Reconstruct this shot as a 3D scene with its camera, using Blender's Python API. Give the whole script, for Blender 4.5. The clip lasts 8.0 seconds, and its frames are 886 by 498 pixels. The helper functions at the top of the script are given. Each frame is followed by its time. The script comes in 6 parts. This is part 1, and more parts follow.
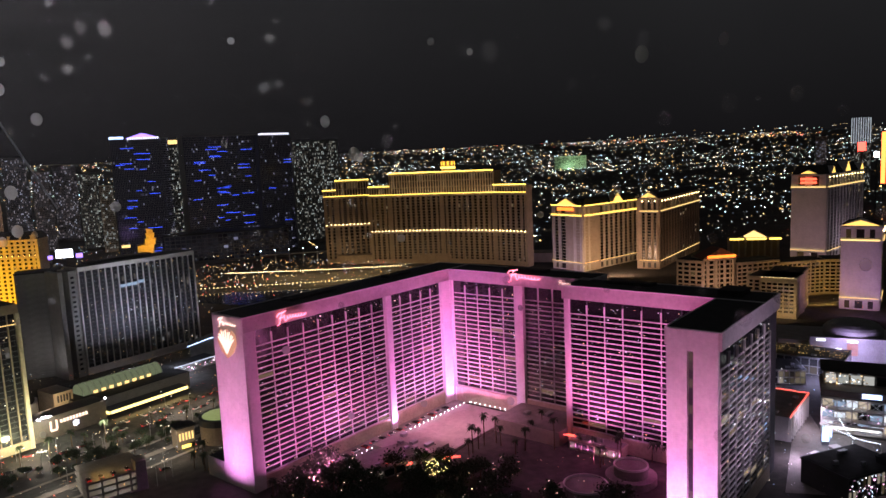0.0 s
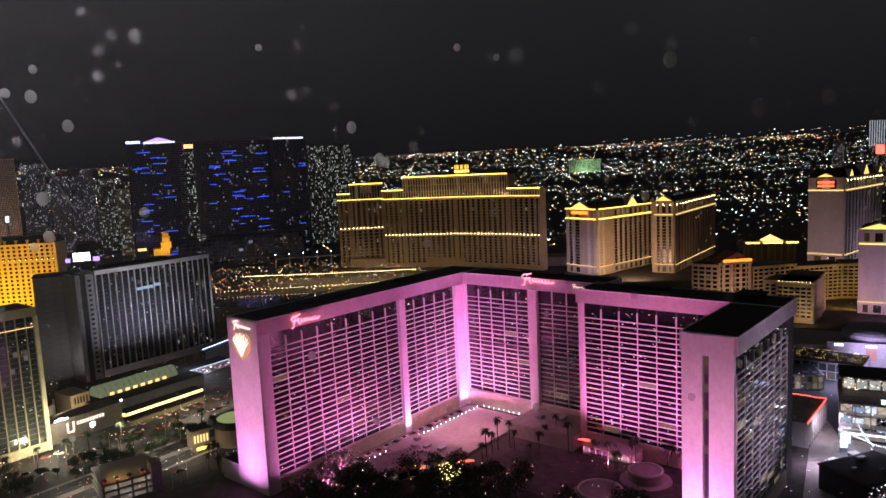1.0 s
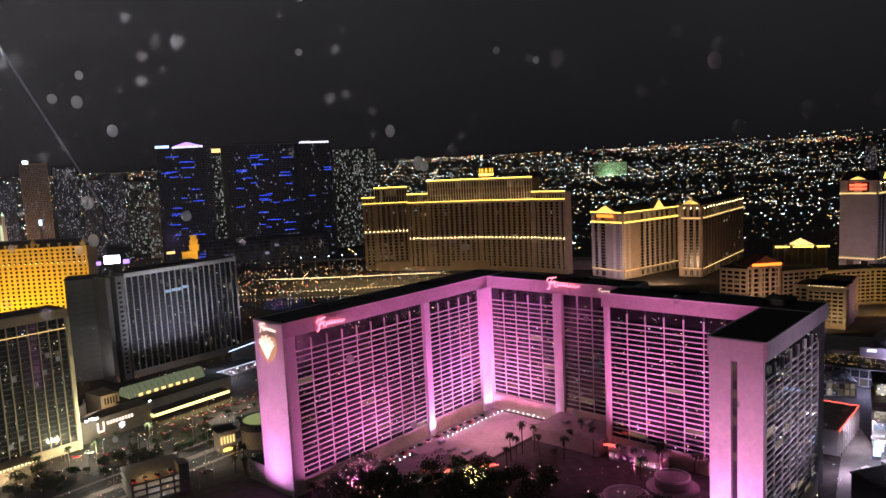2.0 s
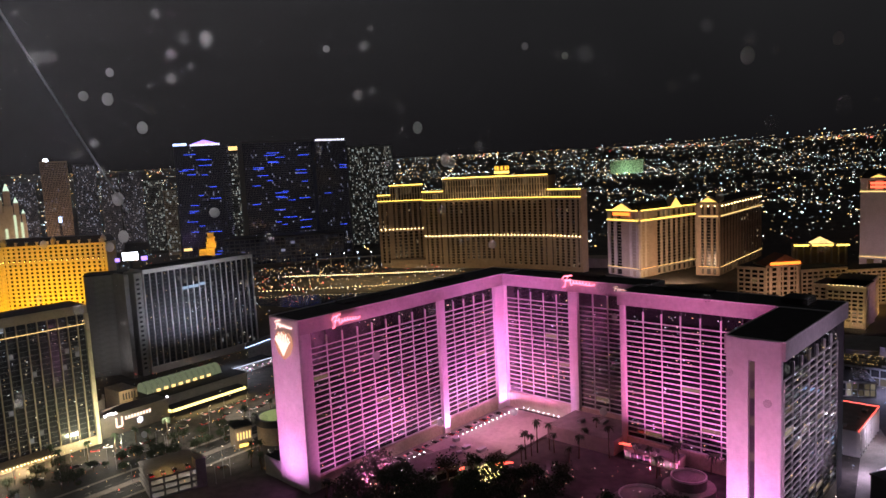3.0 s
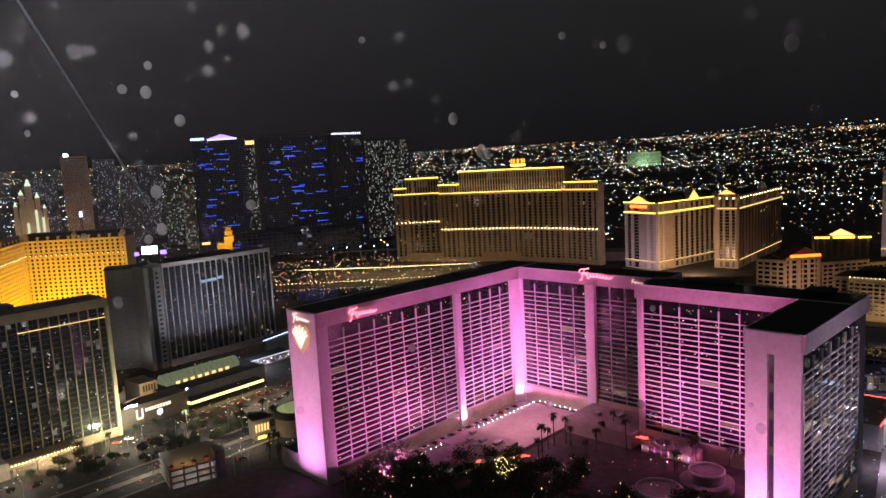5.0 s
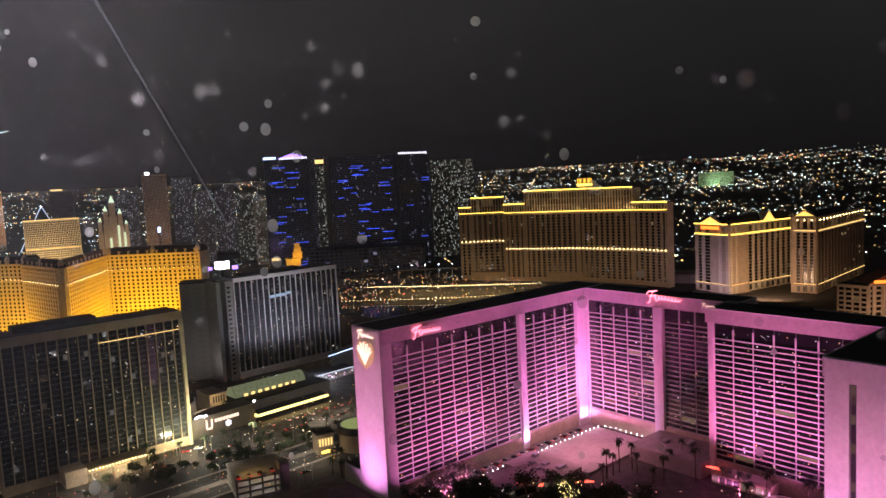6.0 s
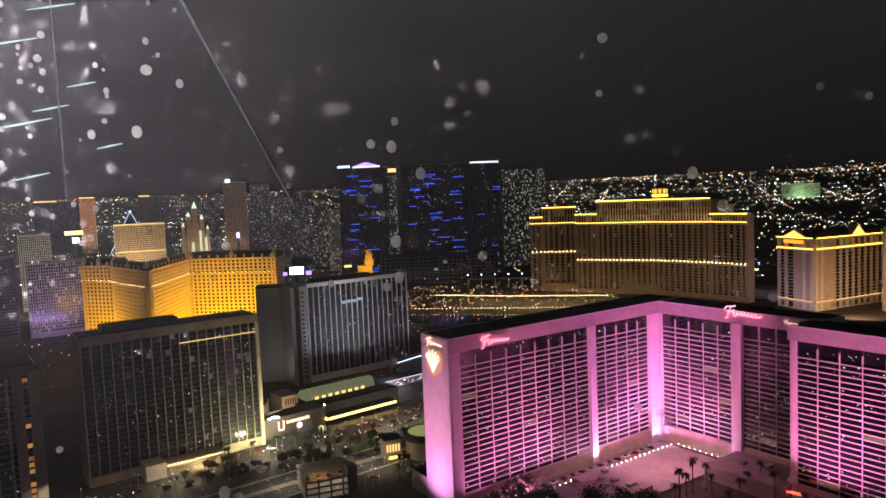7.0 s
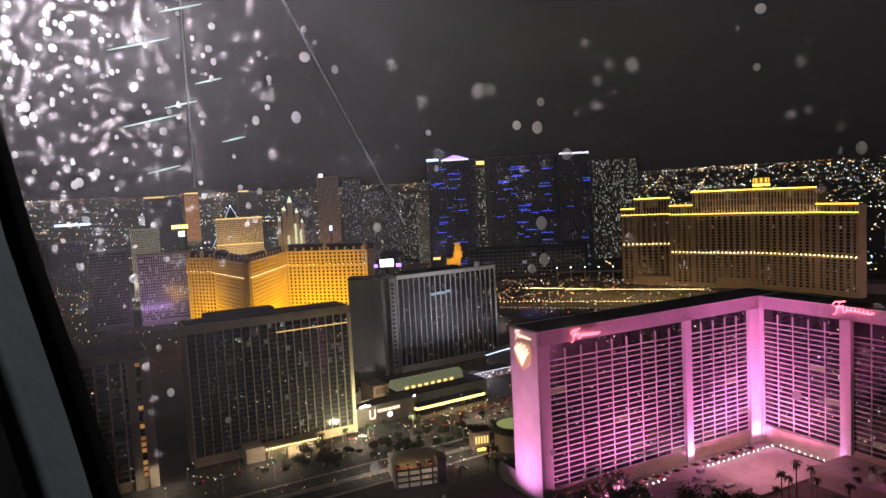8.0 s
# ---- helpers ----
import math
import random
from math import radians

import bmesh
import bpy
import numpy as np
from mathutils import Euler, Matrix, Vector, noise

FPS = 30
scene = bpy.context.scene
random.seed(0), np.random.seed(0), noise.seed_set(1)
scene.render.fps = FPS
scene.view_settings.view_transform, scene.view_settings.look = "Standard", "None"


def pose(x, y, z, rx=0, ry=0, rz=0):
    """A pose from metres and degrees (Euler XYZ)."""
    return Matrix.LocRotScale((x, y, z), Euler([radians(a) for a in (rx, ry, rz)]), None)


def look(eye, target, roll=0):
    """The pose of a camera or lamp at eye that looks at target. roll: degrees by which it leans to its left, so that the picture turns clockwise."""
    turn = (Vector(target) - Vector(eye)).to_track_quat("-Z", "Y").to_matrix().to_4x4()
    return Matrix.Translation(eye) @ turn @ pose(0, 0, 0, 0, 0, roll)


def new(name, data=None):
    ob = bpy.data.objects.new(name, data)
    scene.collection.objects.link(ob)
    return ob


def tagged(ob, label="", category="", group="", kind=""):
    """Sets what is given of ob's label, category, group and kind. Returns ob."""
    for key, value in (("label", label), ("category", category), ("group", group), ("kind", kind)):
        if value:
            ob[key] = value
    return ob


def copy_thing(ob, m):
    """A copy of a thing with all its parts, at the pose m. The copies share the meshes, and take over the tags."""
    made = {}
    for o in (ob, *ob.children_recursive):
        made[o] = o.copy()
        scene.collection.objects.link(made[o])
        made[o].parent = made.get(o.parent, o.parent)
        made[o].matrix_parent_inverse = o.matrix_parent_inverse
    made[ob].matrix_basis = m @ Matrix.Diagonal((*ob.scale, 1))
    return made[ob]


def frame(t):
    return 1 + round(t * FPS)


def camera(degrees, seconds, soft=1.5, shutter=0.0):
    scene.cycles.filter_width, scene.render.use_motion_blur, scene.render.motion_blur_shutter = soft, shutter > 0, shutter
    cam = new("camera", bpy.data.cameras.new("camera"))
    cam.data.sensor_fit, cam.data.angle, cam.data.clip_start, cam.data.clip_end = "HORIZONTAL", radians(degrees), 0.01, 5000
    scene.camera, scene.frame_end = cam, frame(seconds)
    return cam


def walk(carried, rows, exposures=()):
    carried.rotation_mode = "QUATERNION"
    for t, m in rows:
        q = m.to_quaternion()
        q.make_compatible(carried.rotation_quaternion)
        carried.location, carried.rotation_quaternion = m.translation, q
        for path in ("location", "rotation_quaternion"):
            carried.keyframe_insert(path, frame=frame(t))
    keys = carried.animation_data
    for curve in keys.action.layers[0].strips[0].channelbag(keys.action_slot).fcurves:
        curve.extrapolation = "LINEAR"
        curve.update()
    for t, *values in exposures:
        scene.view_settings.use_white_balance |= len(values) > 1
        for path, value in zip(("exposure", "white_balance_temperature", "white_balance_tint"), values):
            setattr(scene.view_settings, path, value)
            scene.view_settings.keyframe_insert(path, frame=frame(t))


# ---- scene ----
cam = camera(64.26, 8.0)
PATH = [
    (0.0, 0.000, 0.000, 140.000, 0.000, -7.300, 2.600),
    (0.5, -0.006, -0.001, 140.003, 0.407, -7.141, 2.649),
    (1.0, -0.020, 0.001, 140.004, 1.103, -6.956, 2.693),
    (1.5, -0.036, 0.004, 140.005, 2.027, -6.767, 2.787),
    (2.0, -0.043, 0.005, 140.005, 3.091, -6.582, 2.835),
    (2.2, -0.047, 0.005, 140.005, 3.507, -6.528, 2.889),
    (3.3, -0.066, 0.008, 140.004, 4.382, -6.889, 2.806),
    (3.5, -0.067, 0.008, 140.003, 4.268, -7.063, 2.769),
    (4.0, -0.069, 0.010, 139.998, 3.856, -7.632, 2.796),
    (4.5, -0.075, 0.009, 139.994, 4.148, -7.690, 2.985),
    (4.7, -0.081, 0.009, 139.996, 4.558, -7.583, 3.061),
    (5.8, -0.151, 0.008, 140.029, 9.805, -5.697, 3.006),
    (6.0, -0.166, 0.008, 140.033, 10.903, -5.377, 2.891),
    (6.5, -0.205, 0.000, 140.041, 13.829, -4.630, 2.498),
    (7.0, -0.246, -0.008, 140.050, 16.652, -4.380, 2.393),
    (7.5, -0.288, -0.021, 140.044, 19.851, -4.483, 2.578),
    (8.0, -0.332, -0.040, 140.037, 23.798, -4.650, 3.004),
]
walk(cam, [(t, pose(x, y, z, 90 + p, r, w)) for t, x, y, z, w, p, r in PATH], [(0.0, 0.20, 6250, 15), (4.7, 0.18, 6350, 15), (8.0, 0.12, 6800, 15)])


# ---- light ----
world = bpy.data.worlds.new("night_sky")
scene.world = world
world.use_nodes = True
wn, wl = world.node_tree.nodes, world.node_tree.links
wn.clear()
w_out, w_bg = wn.new("ShaderNodeOutputWorld"), wn.new("ShaderNodeBackground")
w_tc, w_sep, w_ramp = wn.new("ShaderNodeTexCoord"), wn.new("ShaderNodeSeparateXYZ"), wn.new("ShaderNodeValToRGB")
w_noise, w_mix = wn.new("ShaderNodeTexNoise"), wn.new("ShaderNodeMixRGB")
wl.new(w_tc.outputs["Generated"], w_sep.inputs[0])
wl.new(w_sep.outputs["Z"], w_ramp.inputs[0])
w_ramp.color_ramp.elements[0].position, w_ramp.color_ramp.elements[0].color = 0.0, (0.0045, 0.0042, 0.0045, 1)
w_ramp.color_ramp.elements[1].position, w_ramp.color_ramp.elements[1].color = 0.34, (0.0150, 0.0150, 0.0150, 1)
wl.new(w_tc.outputs["Generated"], w_noise.inputs["Vector"])
w_noise.inputs["Scale"].default_value, w_noise.inputs["Detail"].default_value = 2.2, 4
w_mix.blend_type, w_mix.inputs[0].default_value = "MULTIPLY", 0.55
wl.new(w_ramp.outputs[0], w_mix.inputs[1])
wl.new(w_noise.outputs["Fac"], w_mix.inputs[2])
wl.new(w_mix.outputs[0], w_bg.inputs[0])
w_bg.inputs[1].default_value = 1.75
wl.new(w_bg.outputs[0], w_out.inputs[0])


def lamp(name, kind, where, at, power, color, size=2.0, size_y=0.0, angle=60, blend=0.6):
    """One floodlight of the place, or one added as fill: where it stands, what it shines at."""
    data = bpy.data.lights.new(name, kind)
    data.energy, data.color = power, color
    if kind == "AREA":
        data.size = size
        if size_y:
            data.shape, data.size_y = "RECTANGLE", size_y
    else:
        data.shadow_soft_size = size
    if kind == "SPOT":
        data.spot_size, data.spot_blend = radians(angle), blend
    ob = new(name, data)
    ob.matrix_world = look(where, at)
    return ob


PINK, GOLD, WARM = (1.0, 0.25, 0.70), (1.0, 0.50, 0.03), (1.0, 0.66, 0.30)

# the pink hotel stands on its own axes: a along the long wing, b across the court
HOTEL_M = pose(0, 400, 0, 0, 0, 51.33)


def court(a, b, z):
    return HOTEL_M @ Vector((a, b, z))


def flood(a, b, z, a2, b2, z2, power, color=PINK, size=6.0, size_y=1.5):
    ob = lamp("facade_floodlight", "AREA", court(a, b, z), court(a2, b2, z2), power, color, size, size_y)
    ob.data.spread = radians(105)
    return ob


# ---- materials ----
MATS = {}


def base_nodes(name):
    m = bpy.data.materials.new(name)
    m.use_nodes = True
    n, l = m.node_tree.nodes, m.node_tree.links
    return m, n, l, n["Principled BSDF"]


def paint(name, color, rough=0.7, metal=0.0, scale=0.4, vary=0.25, bump=0.15, fine=6.0):
    """A worn surface: large stains, fine grain and a little relief at real size."""
    if name in MATS:
        return MATS[name]
    m, n, l, p = base_nodes(name)
    tc = n.new("ShaderNodeTexCoord")
    big, small = n.new("ShaderNodeTexNoise"), n.new("ShaderNodeTexNoise")
    for tex, s in ((big, scale), (small, scale * fine)):
        tex.inputs["Scale"].default_value, tex.inputs["Detail"].default_value = s, 5
        l.new(tc.outputs["Object"], tex.inputs["Vector"])
    add = n.new("ShaderNodeMath")
    add.operation = "ADD"
    l.new(big.outputs["Fac"], add.inputs[0])
    l.new(small.outputs["Fac"], add.inputs[1])
    ramp = n.new("ShaderNodeMapRange")
    ramp.inputs["From Min"].default_value, ramp.inputs["From Max"].default_value = 0.7, 1.3
    ramp.inputs["To Min"].default_value, ramp.inputs["To Max"].default_value = 1 - vary, 1 + vary * 0.4
    l.new(add.outputs[0], ramp.inputs["Value"])
    mul = n.new("ShaderNodeMixRGB")
    mul.blend_type, mul.inputs[0].default_value = "MULTIPLY", 1.0
    mul.inputs[1].default_value = (*color, 1)
    l.new(ramp.outputs[0], mul.inputs[2])
    l.new(mul.outputs[0], p.inputs["Base Color"])
    p.inputs["Roughness"].default_value, p.inputs["Metallic"].default_value = rough, metal
    b = n.new("ShaderNodeBump")
    b.inputs["Strength"].default_value, b.inputs["Distance"].default_value = bump, 0.05
    l.new(small.outputs["Fac"], b.inputs["Height"])
    l.new(b.outputs[0], p.inputs["Normal"])
    MATS[name] = m
    return m


def glow(name, color, strength, sampled=True):
    """The face of a lamp, tube or lit sign, or a wall whose lighting is put in as glow."""
    if name in MATS:
        return MATS[name]
    m, n, l, p = base_nodes(name)
    p.inputs["Base Color"].default_value = (0.05, 0.05, 0.05, 1)
    p.inputs["Emission Color"].default_value, p.inputs["Emission Strength"].default_value = (*color, 1), strength
    if not sampled:
        m.cycles.emission_sampling = "NONE"
    MATS[name] = m
    return m


def window_glass(name, island, lit=0.08, colors=((1.0, 0.62, 0.28), (1.0, 0.86, 0.62)), strength=0.8, tint=(0.012, 0.013, 0.016), rough=0.12, dim=0.0, wavy=0.0):
    """Dark panes, some with a lamp on behind them; each pane draws its own lot."""
    if name in MATS:
        return MATS[name]
    m, n, l, p = base_nodes(name)
    p.inputs["Base Color"].default_value = (*tint, 1)
    p.inputs["Roughness"].default_value = rough
    if wavy:
        tc, tex, b = n.new("ShaderNodeTexCoord"), n.new("ShaderNodeTexNoise"), n.new("ShaderNodeBump")
        tex.inputs["Scale"].default_value, tex.inputs["Detail"].default_value = 0.35, 2
        b.inputs["Strength"].default_value, b.inputs["Distance"].default_value = wavy, 0.12
        l.new(tc.outputs["Object"], tex.inputs["Vector"])
        l.new(tex.outputs["Fac"], b.inputs["Height"])
        l.new(b.outputs[0], p.inputs["Normal"])
        p.inputs["IOR"].default_value = 1.7
    if island:
        rnd = n.new("ShaderNodeNewGeometry").outputs["Random Per Island"]
    else:
        rnd = n.new("ShaderNodeObjectInfo").outputs["Random"]
    on = n.new("ShaderNodeMath")
    on.operation, on.inputs[1].default_value = "LESS_THAN", lit
    l.new(rnd, on.inputs[0])
    many = n.new("ShaderNodeMath")
    many.operation, many.inputs[1].default_value = "MULTIPLY", 917.37
    l.new(rnd, many.inputs[0])
    lot = n.new("ShaderNodeMath")
    lot.operation = "FRACT"
    l.new(many.outputs[0], lot.inputs[0])
    mix = n.new("ShaderNodeMixRGB")
    mix.inputs[1].default_value, mix.inputs[2].default_value = (*colors[0], 1), (*colors[1], 1)
    l.new(lot.outputs[0], mix.inputs[0])
    l.new(mix.outputs[0], p.inputs["Emission Color"])
    power = n.new("ShaderNodeMath")
    power.operation, power.inputs[1].default_value = "MULTIPLY", strength
    l.new(lot.outputs[0], power.inputs[0])
    gate = n.new("ShaderNodeMath")
    gate.operation = "MULTIPLY"
    l.new(on.outputs[0], gate.inputs[0])
    l.new(power.outputs[0], gate.inputs[1])
    last = gate
    if dim:
        last = n.new("ShaderNodeMath")
        last.operation = "MULTIPLY_ADD"
        last.inputs[1].default_value = dim
        l.new(lot.outputs[0], last.inputs[0])
        l.new(gate.outputs[0], last.inputs[2])
    l.new(last.outputs[0], p.inputs["Emission Strength"])
    m.cycles.emission_sampling = "NONE"
    MATS[name] = m
    return m


def lot_lights(name, colors, strength):
    """Small lamps of a far town, each with its own colour and power."""
    m, n, l, p = base_nodes(name)
    p.inputs["Base Color"].default_value = (0.02, 0.02, 0.02, 1)
    rnd = n.new("ShaderNodeNewGeometry").outputs["Random Per Island"]
    ramp = n.new("ShaderNodeValToRGB")
    ramp.color_ramp.interpolation = "CONSTANT"
    while len(ramp.color_ramp.elements) < len(colors):
        ramp.color_ramp.elements.new(0.5)
    for k, c in enumerate(colors):
        ramp.color_ramp.elements[k].position, ramp.color_ramp.elements[k].color = k / len(colors), (*c, 1)
    l.new(rnd, ramp.inputs[0])
    many, lot, cube, mul = (n.new("ShaderNodeMath") for _ in range(4))
    many.operation, many.inputs[1].default_value = "MULTIPLY", 731.7
    lot.operation, cube.operation, cube.inputs[1].default_value = "FRACT", "POWER", 3.0
    mul.operation, mul.inputs[1].default_value = "MULTIPLY_ADD", strength
    mul.inputs[2].default_value = strength * 0.08
    l.new(rnd, many.inputs[0])
    l.new(many.outputs[0], lot.inputs[0])
    l.new(lot.outputs[0], cube.inputs[0])
    l.new(cube.outputs[0], mul.inputs[0])
    l.new(ramp.outputs[0], p.inputs["Emission Color"])
    l.new(mul.outputs[0], p.inputs["Emission Strength"])
    m.cycles.emission_sampling = "NONE"
    MATS[name] = m
    return m


WHITE = paint("white_stucco", (0.74, 0.70, 0.70), 0.75, scale=0.12, vary=0.14)
CREAM = paint("cream_stone", (0.56, 0.47, 0.36), 0.8, scale=0.15)
TAN = paint("tan_stone", (0.40, 0.31, 0.22), 0.8, scale=0.15)
GREY = paint("grey_concrete", (0.30, 0.29, 0.28), 0.85, scale=0.2)
DARK = paint("dark_panel", (0.055, 0.055, 0.06), 0.5, scale=0.2)
ROOFING = paint("dark_roofing", (0.045, 0.043, 0.045), 0.9, scale=0.3, vary=0.45)
MANSARD = paint("slate_mansard", (0.022, 0.021, 0.024), 0.6, scale=0.5)
ASPHALT = paint("asphalt", (0.05, 0.05, 0.052), 0.75, scale=0.1, vary=0.4)
PAVING = paint("pale_paving", (0.30, 0.27, 0.25), 0.8, scale=0.25, vary=0.3)
DESERT = paint("desert_ground", (0.07, 0.062, 0.055), 0.95, scale=0.02, vary=0.6, fine=12)
LEAF = paint("palm_leaf", (0.045, 0.07, 0.03), 0.7, scale=1.5, vary=0.5)
BARK = paint("bark", (0.16, 0.11, 0.07), 0.9, scale=2.0, vary=0.4)
METAL = paint("galvanised_metal", (0.45, 0.45, 0.46), 0.4, 0.8, scale=1.0)
BLACK = paint("black_frame", (0.012, 0.012, 0.013), 0.45, scale=4.0)
TERRA = paint("terracotta_roof", (0.24, 0.09, 0.05), 0.8, scale=0.4)
PANE = window_glass("pink_hotel_pane", False, 0.05, strength=0.30, tint=(0.022, 0.02, 0.024), rough=0.06, wavy=0.35)
PANES = window_glass("pink_hotel_panes", True, 0.05, strength=0.30, tint=(0.022, 0.02, 0.024), rough=0.06, wavy=0.35)

# ---- building tools ----


def box(bm, x0, x1, y0, y1, z0, z1):
    v = [bm.verts.new((x, y, z)) for z in (z0, z1) for y in (y0, y1) for x in (x0, x1)]
    for q in ((0, 2, 3, 1), (4, 5, 7, 6), (0, 1, 5, 4), (1, 3, 7, 5), (3, 2, 6, 7), (2, 0, 4, 6)):
        bm.faces.new([v[k] for k in q])


def boxes(*sizes):
    bm = bmesh.new()
    for s in sizes:
        box(bm, *s)
    return bm


def prism(bm, points, z0, z1, top=None):
    """An upright prism over a polygon (counter-clockwise); top: the polygon of the upper end where it differs."""
    low = [bm.verts.new((x, y, z0)) for x, y in points]
    high = [bm.verts.new((x, y, z1)) for x, y in (top or points)]
    k = len(points)
    bm.faces.new(low[::-1])
    bm.faces.new(high)
    for i in range(k):
        bm.faces.new((low[i], low[(i + 1) % k], high[(i + 1) % k], high[i]))
    return bm


def ring(r, k=24, x=0.0, y=0.0, ry=None):
    return [(x + r * math.cos(2 * math.pi * i / k), y + (ry or r) * math.sin(2 * math.pi * i / k)) for i in range(k)]


def gable(bm, x0, x1, y0, y1, z0, z1):
    """A low triangular gable, its face towards -y."""
    pts = [(x0, z0), (x1, z0), ((x0 + x1) / 2, z1)]
    f = [bm.verts.new((x, y0, z)) for x, z in pts]
    b = [bm.verts.new((x, y1, z)) for x, z in pts]
    bm.faces.new(f)
    bm.faces.new(b[::-1])
    for i in range(3):
        bm.faces.new((f[i], b[i], b[(i + 1) % 3], f[(i + 1) % 3]))


def tube(bm, points, r, k=6):
    """A round rod along points."""
    rings = []
    for i, p in enumerate(points):
        a, b = Vector(points[max(i - 1, 0)]), Vector(points[min(i + 1, len(points) - 1)])
        d = (b - a).normalized()
        s = d.cross(Vector((0, 0, 1)) if abs(d.z) < 0.9 else Vector((1, 0, 0))).normalized()
        t = d.cross(s)
        rr = r[i] if isinstance(r, (list, tuple)) else r
        rings.append([bm.verts.new(Vector(p) + rr * (s * math.cos(2 * math.pi * j / k) + t * math.sin(2 * math.pi * j / k))) for j in range(k)])
    for a, b in zip(rings, rings[1:]):
        for j in range(k):
            bm.faces.new((a[j], a[(j + 1) % k], b[(j + 1) % k], b[j]))
    bm.faces.new(rings[0][::-1])
    bm.faces.new(rings[-1])


def mesh_of(name, bm, material):
    me = bpy.data.meshes.new(name)
    bmesh.ops.recalc_face_normals(bm, faces=bm.faces)
    bm.to_mesh(me)
    bm.free()
    me.materials.append(material)
    return me


def part(name, bm, material, parent, label="", m=None, kind=""):
    return piece(name, mesh_of(name, bm, material), parent, m, label, kind)


def piece(name, me, parent, m=None, label="", kind=""):
    ob = new(name, me)
    ob.parent = parent
    if m is not None:
        ob.matrix_basis = m
    return tagged(ob, label, kind=kind)


def thing(name, label, category, m=None, group="", kind=""):
    ob = new(name)
    ob.empty_display_size = 1.0
    if m is not None:
        ob.matrix_basis = m
    return tagged(ob, label, category, group, kind)


def solid(name, bm, material, label, category, m=None, group="", kind=""):
    ob = new(name, mesh_of(name, bm, material))
    if m is not None:
        ob.matrix_basis = m
    return tagged(ob, label, category, group, kind)


def line(x0, y0, x1, y1):
    """The frame of a facade from its end at the viewer's left to that at the right: x along it, -y outwards; and its length."""
    return pose(x0, y0, 0, 0, 0, math.degrees(math.atan2(y1 - y0, x1 - x0))), math.hypot(x1 - x0, y1 - y0)


def grid(parent, m, w, z0, z1, bays, floors, pier, band, depth, wall, glass, single=False, panes_per_bay=1, skip_piers=False, pier_name="pier", band_name="floor_band", joined=False, band_wall=None):
    """A facade of piers and floor bands before recessed panes; every pier and band is a piece."""
    bw, fh = w / bays, (z1 - z0) / floors
    if joined:
        bm = bmesh.new()
        for i in range(0 if skip_piers else bays + 1):
            x = min(max(i * bw, pier / 2), w - pier / 2)
            box(bm, x - pier / 2, x + pier / 2, -depth - 0.12, 0.1, z0, z1)
        for j in range(floors + 1):
            box(bm, 0, w, -depth, 0.1, z0 + j * fh - band / 2, z0 + j * fh + band / 2)
        part("facade_frame", bm, wall, parent, "", m, "stuff")
    elif not skip_piers:
        me = mesh_of(pier_name, boxes((-pier / 2, pier / 2, -depth - 0.12, 0.1, z0, z1)), wall)
        for i in range(bays + 1):
            piece(pier_name, me, parent, m @ pose(min(max(i * bw, pier / 2), w - pier / 2), 0, 0))
    me = mesh_of(band_name, boxes((0, w, -depth * (0.4 if band_wall else 1.0), 0.1, -band / 2, band / 2)), band_wall or wall)
    for j in range(0 if joined else floors + 1):
        piece(band_name, me, parent, m @ pose(0, 0, z0 + j * fh))
    pw = (bw - pier) / panes_per_bay
    if single:
        me = mesh_of("window_pane", boxes((0.03, pw - 0.03, -0.02, 0.12, band / 2, fh - band / 2)), glass)
        for i in range(bays):
            for k in range(panes_per_bay):
                for j in range(floors):
                    piece("window_pane", me, parent, m @ pose(i * bw + pier / 2 + k * pw, 0, z0 + j * fh))
    else:
        bm = bmesh.new()
        for i in range(bays):
            for k in range(panes_per_bay):
                for j in range(floors):
                    x = i * bw + pier / 2 + k * pw
                    box(bm, x + 0.03, x + pw - 0.03, -0.02, 0.12, z0 + j * fh + band / 2, z0 + (j + 1) * fh - band / 2)
        part("window_panes", bm, glass, parent, "", m, "stuff")


def strip(parent, m, x0, x1, y, z, tall, material, name="light_strip", deep=0.3):
    return part(name, boxes((x0, x1, y - deep, y, z, z + tall)), material, parent, "", m)


def bulbs(parent, m, x0, x1, y, z, count, r, material, name="lamp_row"):
    """Small lamps in a row, each one a piece."""
    bm = bmesh.new()
    prism(bm, ring(r, 6), -r, r)
    me = mesh_of("lamp", bm, material)
    for i in range(count):
        piece("lamp", me, parent, m @ pose(x0 + (x1 - x0) * (i + 0.5) / count, y, z))


def polar(azimuth, distance, z=0.0):
    a = radians(azimuth)
    return Vector((distance * math.sin(a), distance * math.cos(a), z))


# ---- ground ----


def land(r):
    """The valley floor: level round the towers, rising gently towards the hills."""
    return 0.0 if r < 2400 else 80.0 * ((r - 2400) / 2450) ** 1.4 + 128.0 * ((r - 2400) / 2450) ** 2


def make_ground():
    bm = bmesh.new()
    radii = [0, 60, 150, 300, 500, 800, 1200, 1700, 2400, 2700, 3000, 3300, 3600, 3900, 4200, 4500, 4850]
    k, rows = 72, []
    for r in radii:
        rows.append([bm.verts.new((0, 0, 0))] if r == 0 else [bm.verts.new((r * math.cos(2 * math.pi * i / k), r * math.sin(2 * math.pi * i / k), land(r))) for i in range(k)])
    for i in range(k):
        bm.faces.new((rows[0][0], rows[1][i], rows[1][(i + 1) % k]))
    for a, b in zip(rows[1:], rows[2:]):
        for i in range(k):
            bm.faces.new((a[i], b[i], b[(i + 1) % k], a[(i + 1) % k]))
    solid("ground", bm, DESERT, "dark desert city ground rising to far hills", "ground", kind="structure")


make_ground()


